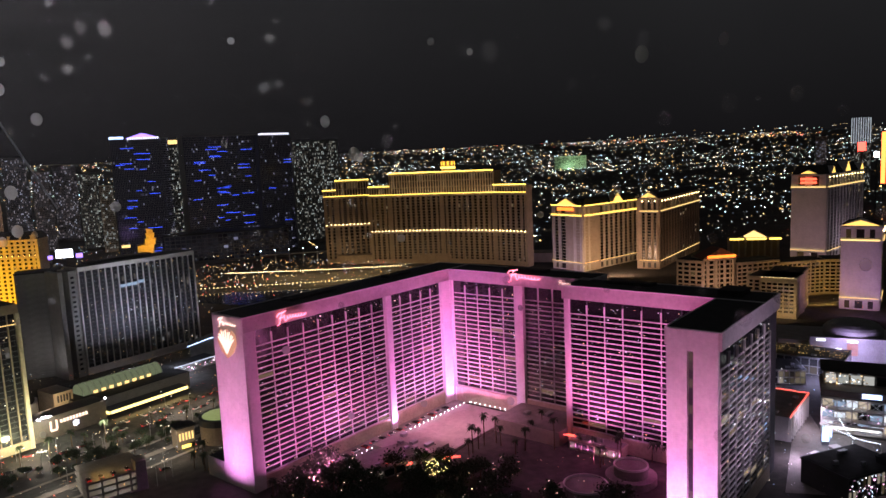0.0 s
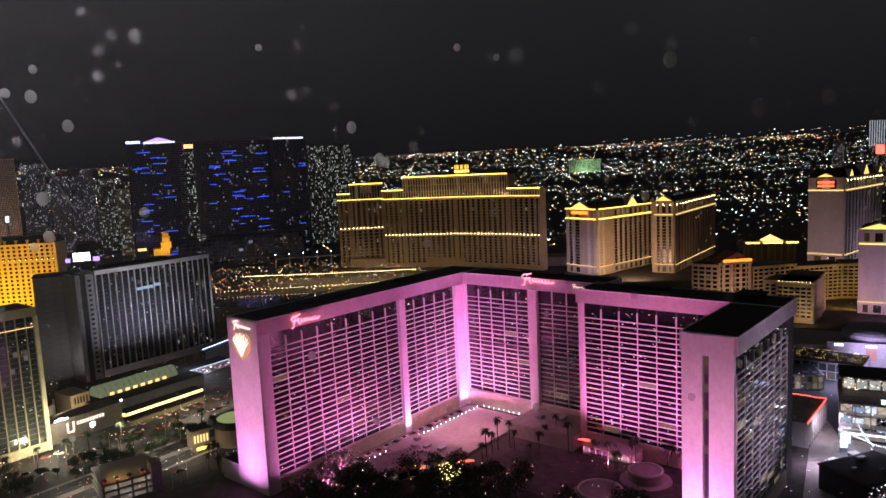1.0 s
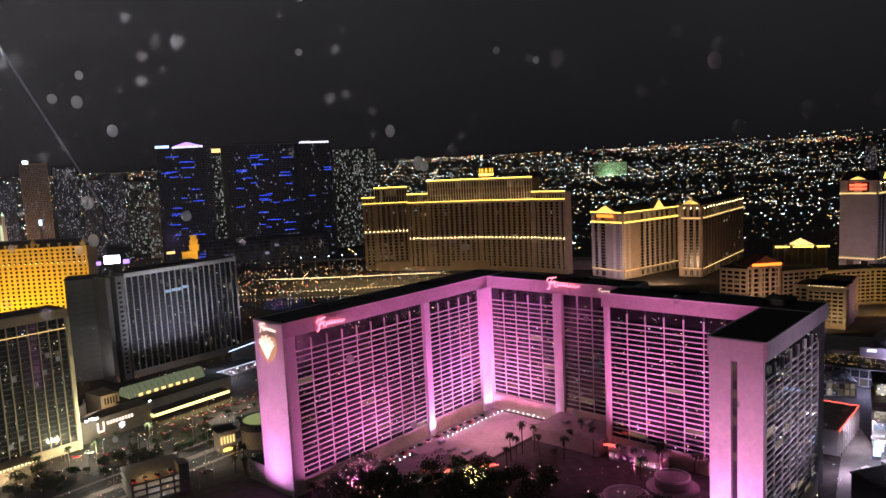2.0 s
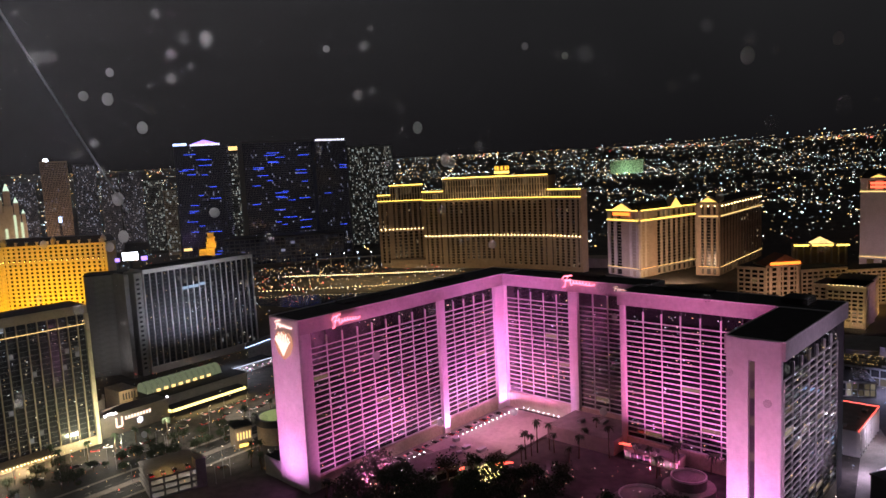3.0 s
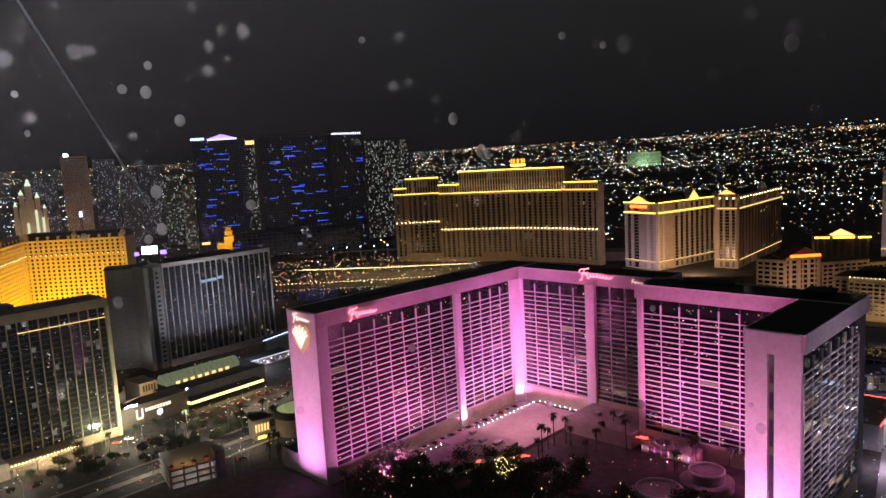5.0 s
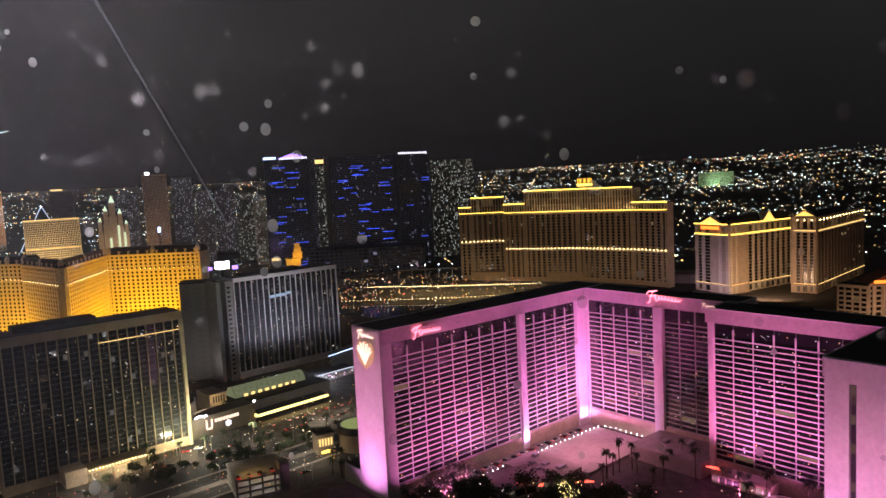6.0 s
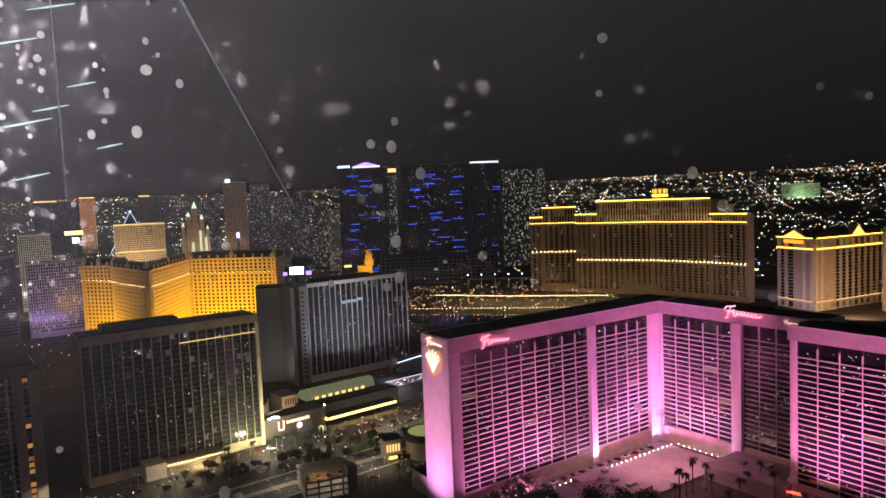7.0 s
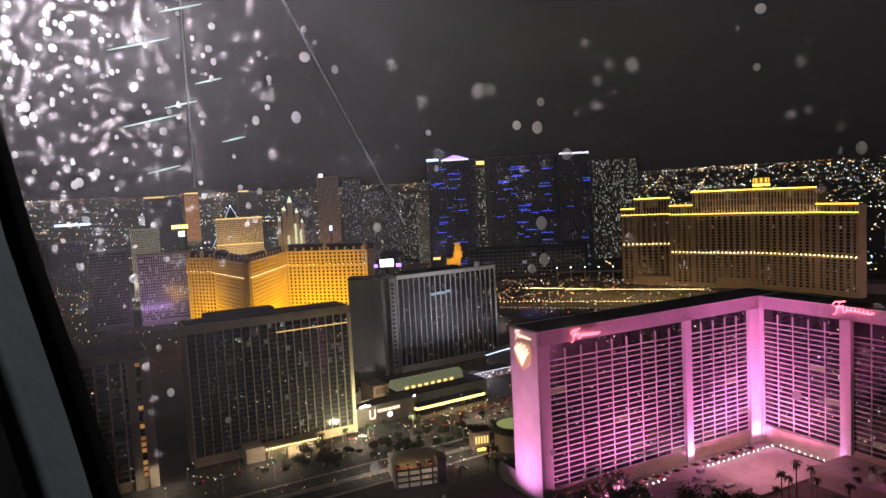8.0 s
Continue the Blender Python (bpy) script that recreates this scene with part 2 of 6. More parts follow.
def flat(name, points, z, material, label, category, thick=0.25):
    bm = bmesh.new()
    prism(bm, points, z - thick, z)
    return solid(name, bm, material, label, category, kind="structure")


# ---- the pink hotel ----
FASCIA, ROOF, GLASS_TOP, BASE = 71.0, 77.6, 63.8, 6.4


def wing_front(hotel, m, w, bays, single, base=BASE):
    """One facade of the hotel: floors of thin bands, a tall glazed storey above with fins."""
    grid(hotel, m, w, base, GLASS_TOP, bays, round((GLASS_TOP - base) / 2.5), 0.26, 0.42, 0.42, WHITE, PANE if single else PANES, single)
    bw = w / bays
    tall = mesh_of("tall_pane", boxes((0.3, bw - 0.3, 0.0, 0.14, GLASS_TOP + 0.4, FASCIA)), window_glass("tall_storey_pane", False, 0.0, strength=0.25, tint=(0.02, 0.02, 0.024), rough=0.06, wavy=0.35))
    fin = mesh_of("fin", boxes((-0.22, 0.22, -0.7, 0.1, GLASS_TOP, FASCIA - (2.5 if bays % 2 else 0.0))), WHITE)
    for i in range(bays):
        piece("tall_pane", tall, hotel, m @ pose(i * bw, 0, 0))
        if i:
            piece("fin", fin, hotel, m @ pose(i * bw, 0, 0))


TO_COURT = pose(0, 0, 0, 0, 0, -90)
# the six window fronts: their frame, width, bays, whether each pane is a piece, and their sill
FRONTS = ((pose(-135, 0, 0), 80.2, 9, True, 6.4), (pose(-50.6, 0, 0), 41.7, 5, False, 7.4), (pose(0, -3.2, 0) @ TO_COURT, 42.4, 5, False, 9.4),
          (pose(0, -51, 0) @ TO_COURT, 34.2, 4, False, 9.4), (pose(-17.6, -87.7, 0) @ TO_COURT, 63, 7, False, 7.4), (pose(-72.5, -175, 0), 64, 7, True, 6.4))


def make_pink_hotel():
    hotel = thing("hotel_tower", "white zigzag high-rise hotel with floor bands, floodlit in pink", "hotel", HOTEL_M)
    core = paint("hotel_core", (0.10, 0.09, 0.10), 0.8, scale=0.2)
    # bodies behind the glass
    for name, s in (("long_wing", (-138.9, 17, 0.25, 20, 0, FASCIA)), ("middle_wing", (0.25, 17.5, -89, 0, 0, FASCIA)),
                    ("front_wing", (-17.3, 2, -175, -85.2, 0, FASCIA)), ("end_wing", (-72.5, -17.6, -174.7, -157.3, 0, FASCIA))):
        part(name, boxes(s), core, hotel)
    # bright fascias under the roofs, one metre proud, with a lip round the dark roof
    for x0, x1, y0, y1 in ((-140.8, 18, -1.2, 21), (-1.2, 18.5, -90, -1.2), (-18.8, 3, -176.2, -84), (-74, -18.8, -176.2, -156.2)):
        part("fascia", boxes((x0, x1, y0, y1, FASCIA, ROOF - 0.6)), paint("fascia_paint", (0.58, 0.52, 0.52), 0.75, scale=0.1, vary=0.2), hotel)
        part("roof", boxes((x0 + 0.5, x1 - 0.5, y0 + 0.5, y1 - 0.5, ROOF - 0.6, ROOF - 0.3)), ROOFING, hotel, "dark flat roof")
        part("parapet", boxes((x0, x1, y0, y0 + 0.45, ROOF - 0.6, ROOF), (x0, x1, y1 - 0.45, y1, ROOF - 0.6, ROOF),
                              (x0, x0 + 0.45, y0 + 0.45, y1 - 0.45, ROOF - 0.6, ROOF), (x1 - 0.45, x1, y0 + 0.45, y1 - 0.45, ROOF - 0.6, ROOF)), WHITE, hotel)
    # plant rooms on the roofs
    for x, y, w, d, h in ((-92, 13, 30, 7, 0.9), (-30, 13, 18, 6, 1.1), (11, -46, 6, 26, 1.0), (-2, -112, 7, 22, 0.9), (-6, -160, 12, 10, 2.2)):
        part("plant_room", boxes((x - w / 2, x + w / 2, y - d / 2, y + d / 2, ROOF - 0.3, ROOF + h)), ROOFING, hotel)
    # facades
    for m, w, bays, single, base in FRONTS:
        wing_front(hotel, m, w, bays, single, base)
    # solid piers and end walls
    for s in ((-140.4, -135.05, -1.15, 0.24, 0, FASCIA), (-54.8, -50.6, -2.0, 0.24, 0, FASCIA), (-8.9, -1.6, -1.9, 0.24, 0, FASCIA), (-1.5, 0.24, -3.2, 0.24, 0, FASCIA),
              (-2.0, 0.24, -51, -45.6, 0, FASCIA), (-18.9, 0.24, -87.7, -85.2, 0, FASCIA), (-18.3, -17.3, -157, -150.7, 0, FASCIA)):
        part("pier_wall", boxes(s), WHITE, hotel)
    part("end_wall", boxes((-141.3, -138.8, -1.0, 20.4, 0, ROOF - 0.3)), WHITE, hotel)
    part("end_wall", boxes((-74.5, -72.5, -164.4, -157, 0, ROOF - 0.3), (-74.5, -72.5, -175, -166.6, 0, ROOF - 0.3), (-74.5, -72.5, -166.6, -164.4, 69.8, ROOF - 0.3)), WHITE, hotel)
    part("end_wall", boxes((-72.5, -17.6, -157.3, -156.6, 0, FASCIA)), WHITE, hotel)
    slot = mesh_of("slot_window", boxes((-73.2, -72.9, -166.5, -164.5, 0, 3.0)), window_glass("slot_glass", False, 0.6, ((1.0, 0.5, 0.6), (1.0, 0.7, 0.4)), 0.10, (0.05, 0.04, 0.05)))
    for j in range(21):
        piece("slot_window", slot, hotel, pose(0, 0, 2 + 3.2 * j))
    # plinths under the facades
    for s in ((-135.05, -54.8, -0.9, 0.24, 0, 6.0), (-50.6, -8.9, -0.9, 0.24, 0, 7.0), (-0.9, 0.24, -45.6, -3.2, 0, 9.0), (-0.9, 0.24, -85.2, -51, 0, 9.0),
              (-18.5, -17.3, -150.7, -87.7, 0, 7.0), (-72.5, -8.5, -175.7, -174.7, 0, 6.0)):
        part("plinth", boxes(s), CREAM, hotel)
    return hotel


def neon_script(m, scale, color_name="neon_red", strokes=7, seed=3, name="neon_sign", label="red neon script sign on a white fascia"):
    """A script sign kept as plain looping tubes in the sign's colour."""
    rnd = random.Random(seed)
    bm = bmesh.new()
    pts = [(-4.3, 0, 0.8), (-3.6, 0, 1.5), (-2.2, 0, 1.65), (-1.4, 0, 1.85), (-2.6, 0, 1.5), (-3.2, 0, 0.2), (-3.6, 0, -1.2), (-4.2, 0, -1.4)]
    tube(bm, [(x * scale, y, z * scale) for x, y, z in pts], 0.15 * scale, 5)
    tube(bm, [(-3.7 * scale, 0, 0.3 * scale), (-2.3 * scale, 0, 0.42 * scale)], 0.13 * scale, 5)
    wave = []
    for k in range(64):
        u = k / 63
        tall = 1.5 if 0.02 < u < 0.14 else (0.62 if k % 9 else 0.75)
        wave.append((-2.2 + 6.4 * u + 0.24 * math.cos(2 * math.pi * 7 * u), 0, 0.12 * math.sin(5 * u) + tall * 0.55 * math.sin(2 * math.pi * 7 * u) + 0.1 * rnd.random()))
    wave += [(4.6, 0, -0.3), (5.0, 0, 0.1)]
    tube(bm, [(a * scale, b, c * scale) for a, b, c in wave], 0.12 * scale, 5)
    sign = thing(name, label, "sign", m)
    script = part("neon_tube", bm, MATS[color_name], sign)
    for i in range(5):
        part("bracket", boxes(((-3.6 + 1.7 * i) * scale, (-3.45 + 1.7 * i) * scale, 0.1, 0.75, -0.4 * scale, -0.2 * scale)), METAL, script)
    return sign


glow("neon_red", (1.0, 0.17, 0.24), 4.2)
glow("neon_white", (1.0, 0.62, 0.50), 2.2)
glow("neon_orange", (1.0, 0.16, 0.03), 5.0)
glow("lamp_white", (0.95, 0.92, 1.0), 14.0, False)
glow("lamp_warm", (1.0, 0.72, 0.30), 9.0, False)
glow("gold_strip", (1.0, 0.66, 0.10), 3.2)
glow("gold_soft", (1.0, 0.66, 0.22), 1.4)
glow("white_screen", (0.85, 0.90, 1.0), 7.0)
glow("cool_screen", (0.45, 0.62, 1.0), 3.0)
glow("lamp_cool", (0.75, 0.85, 1.0), 9.0, False)
glow("blue_led", (0.045, 0.10, 1.0), 1.7, False)
glow("violet_led", (0.35, 0.2, 1.0), 2.2, False)
glow("yellow_canopy", (1.0, 0.78, 0.22), 3.0)
glow("red_lamp", (1.0, 0.08, 0.05), 4.0, False)

make_pink_hotel()
neon_script(HOTEL_M @ pose(-116.2, -2.0, 73.2), 1.75, "neon_red", seed=3)
neon_script(HOTEL_M @ pose(-2.1, -51.5, 76.2, 0, 0, -90), 2.1, "neon_red", seed=5)
neon_script(HOTEL_M @ pose(-19.9, -86, 78.6, 0, 0, -90), 0.7, "neon_white", seed=8, label="small white neon sign on the roof edge")
neon_script(HOTEL_M @ pose(-142.1, 9.0, 74.3, 0, 0, -90), 1.35, "neon_white", seed=4, label="white neon script sign on the hotel's end wall")


def make_crest():
    """The plume-shaped lit emblem on the end wall."""
    sign = thing("emblem_sign", "glowing orange and white feather emblem on the end wall", "sign", HOTEL_M @ pose(-141.9, 9.4, 66.2, 0, 0, -90) @ Matrix.Diagonal((1.55, 1, 1.18, 1)))
    bm = bmesh.new()
    prism(bm, [(x, z) for x, z in ((0, -6), (3.0, -3.4), (4.4, 0.2), (4.0, 3.2), (2.6, 4.6), (1.6, 3.4), (0.4, 5.0), (-1.0, 3.4), (-2.4, 4.6), (-3.6, 3.0), (-4.2, 0), (-2.8, -3.6))], 0, 0.4)
    part("panel", bm, glow("emblem_face", (1.0, 0.44, 0.26), 0.55), sign, "orange lit panel", pose(0, 0, 0, 90, 0, 0))
    for i in range(11):
        a = radians(-78 + 156 * i / 10)
        bm = bmesh.new()
        tube(bm, [(0, -0.6, -4.2), (2.2 * math.sin(a), -0.65, -0.6 + 1.2 * math.cos(a)), (3.7 * math.sin(a), -0.6, 1.0 + (3.0 + 0.6 * (i % 2)) * math.cos(a))], 0.22, 5)
        part("plume", bm, glow("plume_light", (1.0, 0.70, 0.55), 1.5), sign)


make_crest()

# pink floodlights: a row at the foot of each facade, and stronger ones farther out, added to brighten the upper floors
for a in (-126, -106, -86, -66, -38, -20):
    flood(a, -8, 1.6, a, 0, 45, 2900, PINK, 14, 1.2)
for a, b in ((-52.7, -5), (-5, -6)):
    flood(a, b, 1.6, a, 0, 30, 2600, (1.0, 0.34, 0.95), 4, 1.5)
for b in (-16, -30, -56, -70):
    flood(-8, b, 1.6, 0, b, 45, 2900, PINK, 12, 1.2)
flood(-6, -48.3, 1.6, 0, -48.3, 30, 2600, (1.0, 0.34, 0.95), 4, 1.5)
for b in (-98, -116, -134, -150):
    flood(-27, b, 1.6, -18, b, 45, 2600, PINK, 14, 1.2)
for a in (-116, -94, -72, -30):
    flood(a, -17, 2.5, a, 0, 78, 24000, (1.0, 0.23, 0.58) if a < -60 else (0.95, 0.25, 0.80), 12, 1.6)
for b in (-22, -62):
    flood(-18, b, 2.5, 0, b, 78, 24000, (1.0, 0.23, 0.58), 12, 1.6)
for b in (-104, -140):
    flood(-36, b, 2.5, -18, b, 78, 26000, (1.0, 0.23, 0.58), 12, 1.6)
flood(-156, 10, 1.6, -141, 10, 22, 4200, (1.0, 0.36, 0.90), 12, 2)
flood(-190, 4, 3.0, -141, 10, 52, 7000, (1.0, 0.36, 0.62), 8, 3).data.spread = radians(75)
flood(-88, -165, 1.6, -73, -165, 24, 6500, (1.0, 0.38, 0.90), 14, 2)
flood(-130, -170, 3.0, -73, -166, 52, 7000, (1.0, 0.36, 0.62), 8, 3).data.spread = radians(75)
# unseen cool fill, added to brighten the end wing's dark side
flood(-40, -215, 10.0, -45, -175, 60, 9000, (0.95, 0.7, 1.0), 14, 3)


def dots(parent, m, w, z0, z1, count, seed, y=-0.25, size=0.3, material="dot_glow", name="room_lights"):
    """Small glowing boxes set before a facade, for reflected city lights and small lamps, too small to tell apart
    singly.
    """
    rnd = random.Random(seed)
    bm = bmesh.new()
    for i in range(count):
        x, z, s = rnd.uniform(1, w - 1), rnd.uniform(z0, z1), size * rnd.uniform(0.4, 1.0)
        if rnd.random() < 0.3:
            s *= 1.6
        box(bm, x, x + s * rnd.uniform(0.7, 1.8), y, y + 0.12, z, z + s)
    part(name, bm, MATS[material], parent, "", m, "stuff")


# the hotel's dots put reflected city lights before the panes as glow
lot_lights("dot_glow", ((1.0, 0.62, 0.25), (1.0, 0.8, 0.5), (0.9, 0.95, 1.0), (1.0, 0.7, 0.35), (1.0, 0.9, 0.75), (0.7, 0.85, 1.0)), 3.0)
hotel = bpy.data.objects["hotel_tower"]
for k, (m, w, bays, single, base) in enumerate(FRONTS):
    dots(hotel, m, w, base + 1, FASCIA - 1, int(w * 3.2), 40 + k, -0.25, 0.32)


# ---- towers round it ----
def make_slab(name, label, at, heading, length, depth, height, bays, floors, wall, glass, pier=0.6, band=0.5, deep=0.5, top=4.0, z0=5.0, single=True, side_bays=0, category="hotel", roof=ROOFING, skip_piers=False, per_bay=1, band_wall=None):
    """A slab of storeys: body, roof, parapet band, facade grid on the long side and plain end walls."""
    m = pose(at[0], at[1], 0, 0, 0, heading)
    t = thing(name, label, category, m)
    part("body", boxes((0.2, length - 0.2, 0.25, depth, 0, height - top)), GREY if wall is not DARK else DARK, t)
    part("parapet", boxes((-0.3, length + 0.3, -deep - 0.4, depth + 0.3, height - top, height - 0.4)), wall, t)
    part("roof", boxes((0.4, length - 0.4, 0, depth - 0.4, height - 0.4, height - 0.1)), roof, t)
    part("end_wall", boxes((-0.2, 0.2, -deep - 0.2, depth, 0, height - top)), wall, t)
    part("end_wall", boxes((length - 0.2, length + 0.2, -deep - 0.2, depth, 0, height - top)), wall, t)
    part("plinth", boxes((0.2, length - 0.2, -deep - 0.3, 0.25, 0, z0)), wall, t)
    grid(t, pose(0.2, 0, 0), length - 0.4, z0, height - top, bays, floors, pier, band, deep, wall, glass, single, per_bay, skip_piers, band_wall=band_wall)
    return t


glow("sign_lilac", (0.85, 0.82, 1.0), 1.6, False)
BOULEVARD = 53.4   # heading of the buildings along the boulevard
HS_GLASS = window_glass("dark_hotel_pane", False, 0.03, ((1.0, 0.7, 0.35), (0.9, 0.95, 1.0)), 0.16, (0.02, 0.02, 0.024), 0.1)
HS_PANES = window_glass("dark_hotel_panes", True, 0.025, ((1.0, 0.7, 0.35), (0.9, 0.95, 1.0)), 0.16, (0.02, 0.02, 0.024), 0.1)
GOLD_PANES = window_glass("gold_hotel_panes", True, 0.06, ((1.0, 0.6, 0.2), (1.0, 0.8, 0.5)), 0.3, (0.008, 0.006, 0.004), 0.25)
FAR_PANES = window_glass("far_tower_panes", True, 0.24, ((1.0, 0.70, 0.55), (0.72, 0.80, 1.0)), 0.5, (0.012, 0.013, 0.017), 0.2, 0.03)
DIM_PANES = window_glass("dim_tower_panes", True, 0.06, ((0.55, 0.5, 1.0), (0.75, 0.80, 1.0)), 0.35, (0.010, 0.011, 0.022), 0.15, 0.012)
BUSY_PANES = window_glass("busy_tower_panes", True, 0.32, ((1.0, 0.82, 0.55), (0.80, 0.95, 0.90)), 0.5, (0.012, 0.013, 0.015), 0.2, 0.02)

# the slab hotel before the golden one, with its stepped wing
slab = make_slab("hotel_slab", "dark slab hotel with pale fins and a yellow uplit corner", (-276, 279), 53.2, 92, 20, 77, 19, 24, TAN, HS_PANES, 0.5, 0.3, 0.8, 5, single=False, per_bay=2, band_wall=DARK)
strip(slab, pose(0, 0, 0), 48, 91, -1.05, 66.4, 0.35, MATS["gold_soft"], "light_line", 0.2)
part("corner_pier", boxes((90.6, 92.6, -1.6, 1.0, 0, 72)), CREAM, slab)
for x, w in ((9, 7), (21, 11), (34, 4)):
    part("roof_letter_board", boxes((x, x + w, -1.0, -0.6, 72.6, 74.4)), glow("dim_sign", (0.8, 0.85, 1.0), 0.45), slab)
part("plant_room", boxes((12, 50, 6, 17, 76.9, 80)), ROOFING, slab)
wing = make_slab("hotel_wing", "dark hotel wing with pale end piers and orange slot windows", (-300, 226), 53.2, 36, 24, 70, 6, 20, TAN, HS_PANES, 0.9, 0.3, 0.6, 5, single=False)
for x0, x1 in ((26, 30), (32.5, 37)):
    part("end_pier", boxes((x0, x1, -2.2, 0.1, 0, 66)), CREAM, wing)
me = mesh_of("slot_window", boxes((30.2, 32.3, -0.9, -0.6, 0, 2.0)), window_glass("slot_orange", False, 0.55, ((1.0, 0.3, 0.06), (1.0, 0.5, 0.15)), 0.35))
for j in range(19):
    piece("slot_window", me, wing, pose(0, 0, 6 + 3.1 * j))

dots(slab, pose(0, 0, 0), 92, 6, 70, 380, 51)
dots(wing, pose(0, 0, 0), 36, 6, 64, 120, 52)
# the black glass slab with white fins, and its grey end wing
glass_slab = make_slab("glass_hotel_slab", "black glass slab hotel with thin white fins", (-257, 483), 54.0, 92, 18, 77, 19, 24, WHITE, HS_PANES, 0.42, 0.3, 0.9, 3.4, single=False, per_bay=2, band_wall=DARK)
for k, (x, z, w) in enumerate(((29, 57.5, 5), (34.5, 57.8, 8), (43, 58.6, 5))):
    part("lit_sign", boxes((x, x + w, -1.4, -1.1, z, z + 2.2)), glow("pale_blue_sign", (0.55, 0.75, 1.0), 0.45), glass_slab)
part("plant_room", boxes((10, 60, 5, 14, 76.9, 79)), ROOFING, glass_slab)
for k, w in enumerate((5.5, 3.2)):
    part("stair_pier", boxes((-7 - 7 * k, -7 - 7 * k + w, -1.2, 17, 0, 75)), GREY, glass_slab)
me = mesh_of("stair_window", boxes((-5.6, -3.4, -1.35, -1.15, 0, 1.5)), HS_GLASS)
for j in range(20):
    piece("stair_window", me, glass_slab, pose(0, 0, 5 + 3.4 * j))
dots(glass_slab, pose(0, 0, 0), 92, 6, 72, 420, 53)
gw = thing("glass_hotel_wing", "plain grey jointed end wing of the black glass hotel", "hotel", pose(-297, 476, 0, 0, 0, 22))
part("body", boxes((0.2, 25.8, 0.2, 18, 0, 74)), GREY, gw)
me = mesh_of("wall_panel", boxes((0, 26, -0.1, 0.19, 0.16, 3.94)), GREY)
for j in range(18):
    piece("wall_panel", me, gw, pose(0, 0, 4.1 * j))
part("roof", boxes((-0.3, 26.3, -0.3, 18.3, 74, 75)), ROOFING, gw)
part("dark_glass_bay", boxes((20, 25.2, -0.5, -0.02, 4, 71)), HS_GLASS, gw)


# ---- the golden hotel ----
def make_gold_hotel():
    t = thing("gold_hotel", "golden floodlit hotel with mansard roof and rows of windows", "hotel")
    top = 88.0
    runs = ((-520, 536, -480, 535, 9, 20), (-478, 528, -406, 487, 16, 5), (-405, 488, -441, 588, 22, 5), (-442, 590, -350, 600, 20, 20))
    for x0, y0, x1, y1, bays, deep in runs:
        m, w = line(x0, y0, x1, y1)
        part("wing", boxes((0.1, w - 0.1, 0.2, deep, 0, top)), CREAM, t, "", m)
        grid(t, m, w, 8, top - 16, bays, 18, 0.52 * w / bays, 1.6, 0.35, CREAM, GOLD_PANES)
        grid(t, m @ pose(0, -0.3, 0), w, top - 15, top - 1.5, bays, 4, 0.5 * w / bays, 1.4, 0.5, CREAM, GOLD_PANES)
        for z, d in ((top - 15.6, 1.6), (top - 5.2, 1.3), (top - 1.4, 1.9)):
            part("cornice", boxes((-0.4, w + 0.4, -d, 0.2, z, z + 1.2)), CREAM, t, "", m)
        bulbs(t, m, 0, w, -2.0, top - 14.0, bays, 0.22, MATS["lamp_warm"])
        bm = bmesh.new()
        prism(bm, [(-0.2, -0.6), (w + 0.2, -0.6), (w + 0.2, deep), (-0.2, deep)], top - 0.2, top + 6.0, [(2, 0.16 * deep), (w - 2, 0.13 * deep), (w - 2, 0.8 * deep), (2, 0.8 * deep)])
        part("mansard", bm, MANSARD, t, "dark slate mansard", m)
        me = mesh_of("dormer", boxes((-0.9, 0.9, -0.5, 3.0, top - 0.2, top + 2.4), (-1.2, 1.2, -0.8, 3.0, top + 2.4, top + 2.9)), CREAM)
        for i in range(bays // 2):
            piece("dormer", me, t, m @ pose((2 * i + 1) * w / bays, 0, 0))
        for x in (2.5, w - 2.5, w / 2):
            bm = bmesh.new()
            prism(bm, ring(2.4, 12), top - 0.2, top + 3.4)
            prism(bm, ring(2.7, 12), top + 3.4, top + 6.2, ring(1.1, 12))
            prism(bm, ring(0.4, 8), top + 6.2, top + 8.4, ring(0.1, 8))
            part("corner_turret", bm, CREAM, t, "", m @ pose(x, 1.5, 0))
    return t


make_gold_hotel()
# gold floodlights on the podium roof before its wings
for x, y, tx, ty, p, c in ((-486, 494, -500, 536, 60000, (1.0, 0.51, 0.010)), (-468, 470, -446, 508, 9000, (1.0, 0.60, 0.25)), (-366, 512, -408, 500, 56000, (1.0, 0.51, 0.010)), (-384, 546, -425, 548, 48000, (1.0, 0.51, 0.010)), (-412, 560, -418, 594, 40000, (1.0, 0.51, 0.010)), (-362, 562, -374, 597, 44000, (1.0, 0.51, 0.010))):
    lamp("gold_floodlight", "AREA", (x, y, 12), (tx, ty, 74), p, c, 16, 2)
lamp("gold_floodlight", "AREA", (-425, 440, 12), (-430, 492, 60), 7000, (1.0, 0.52, 0.02), 14, 2)


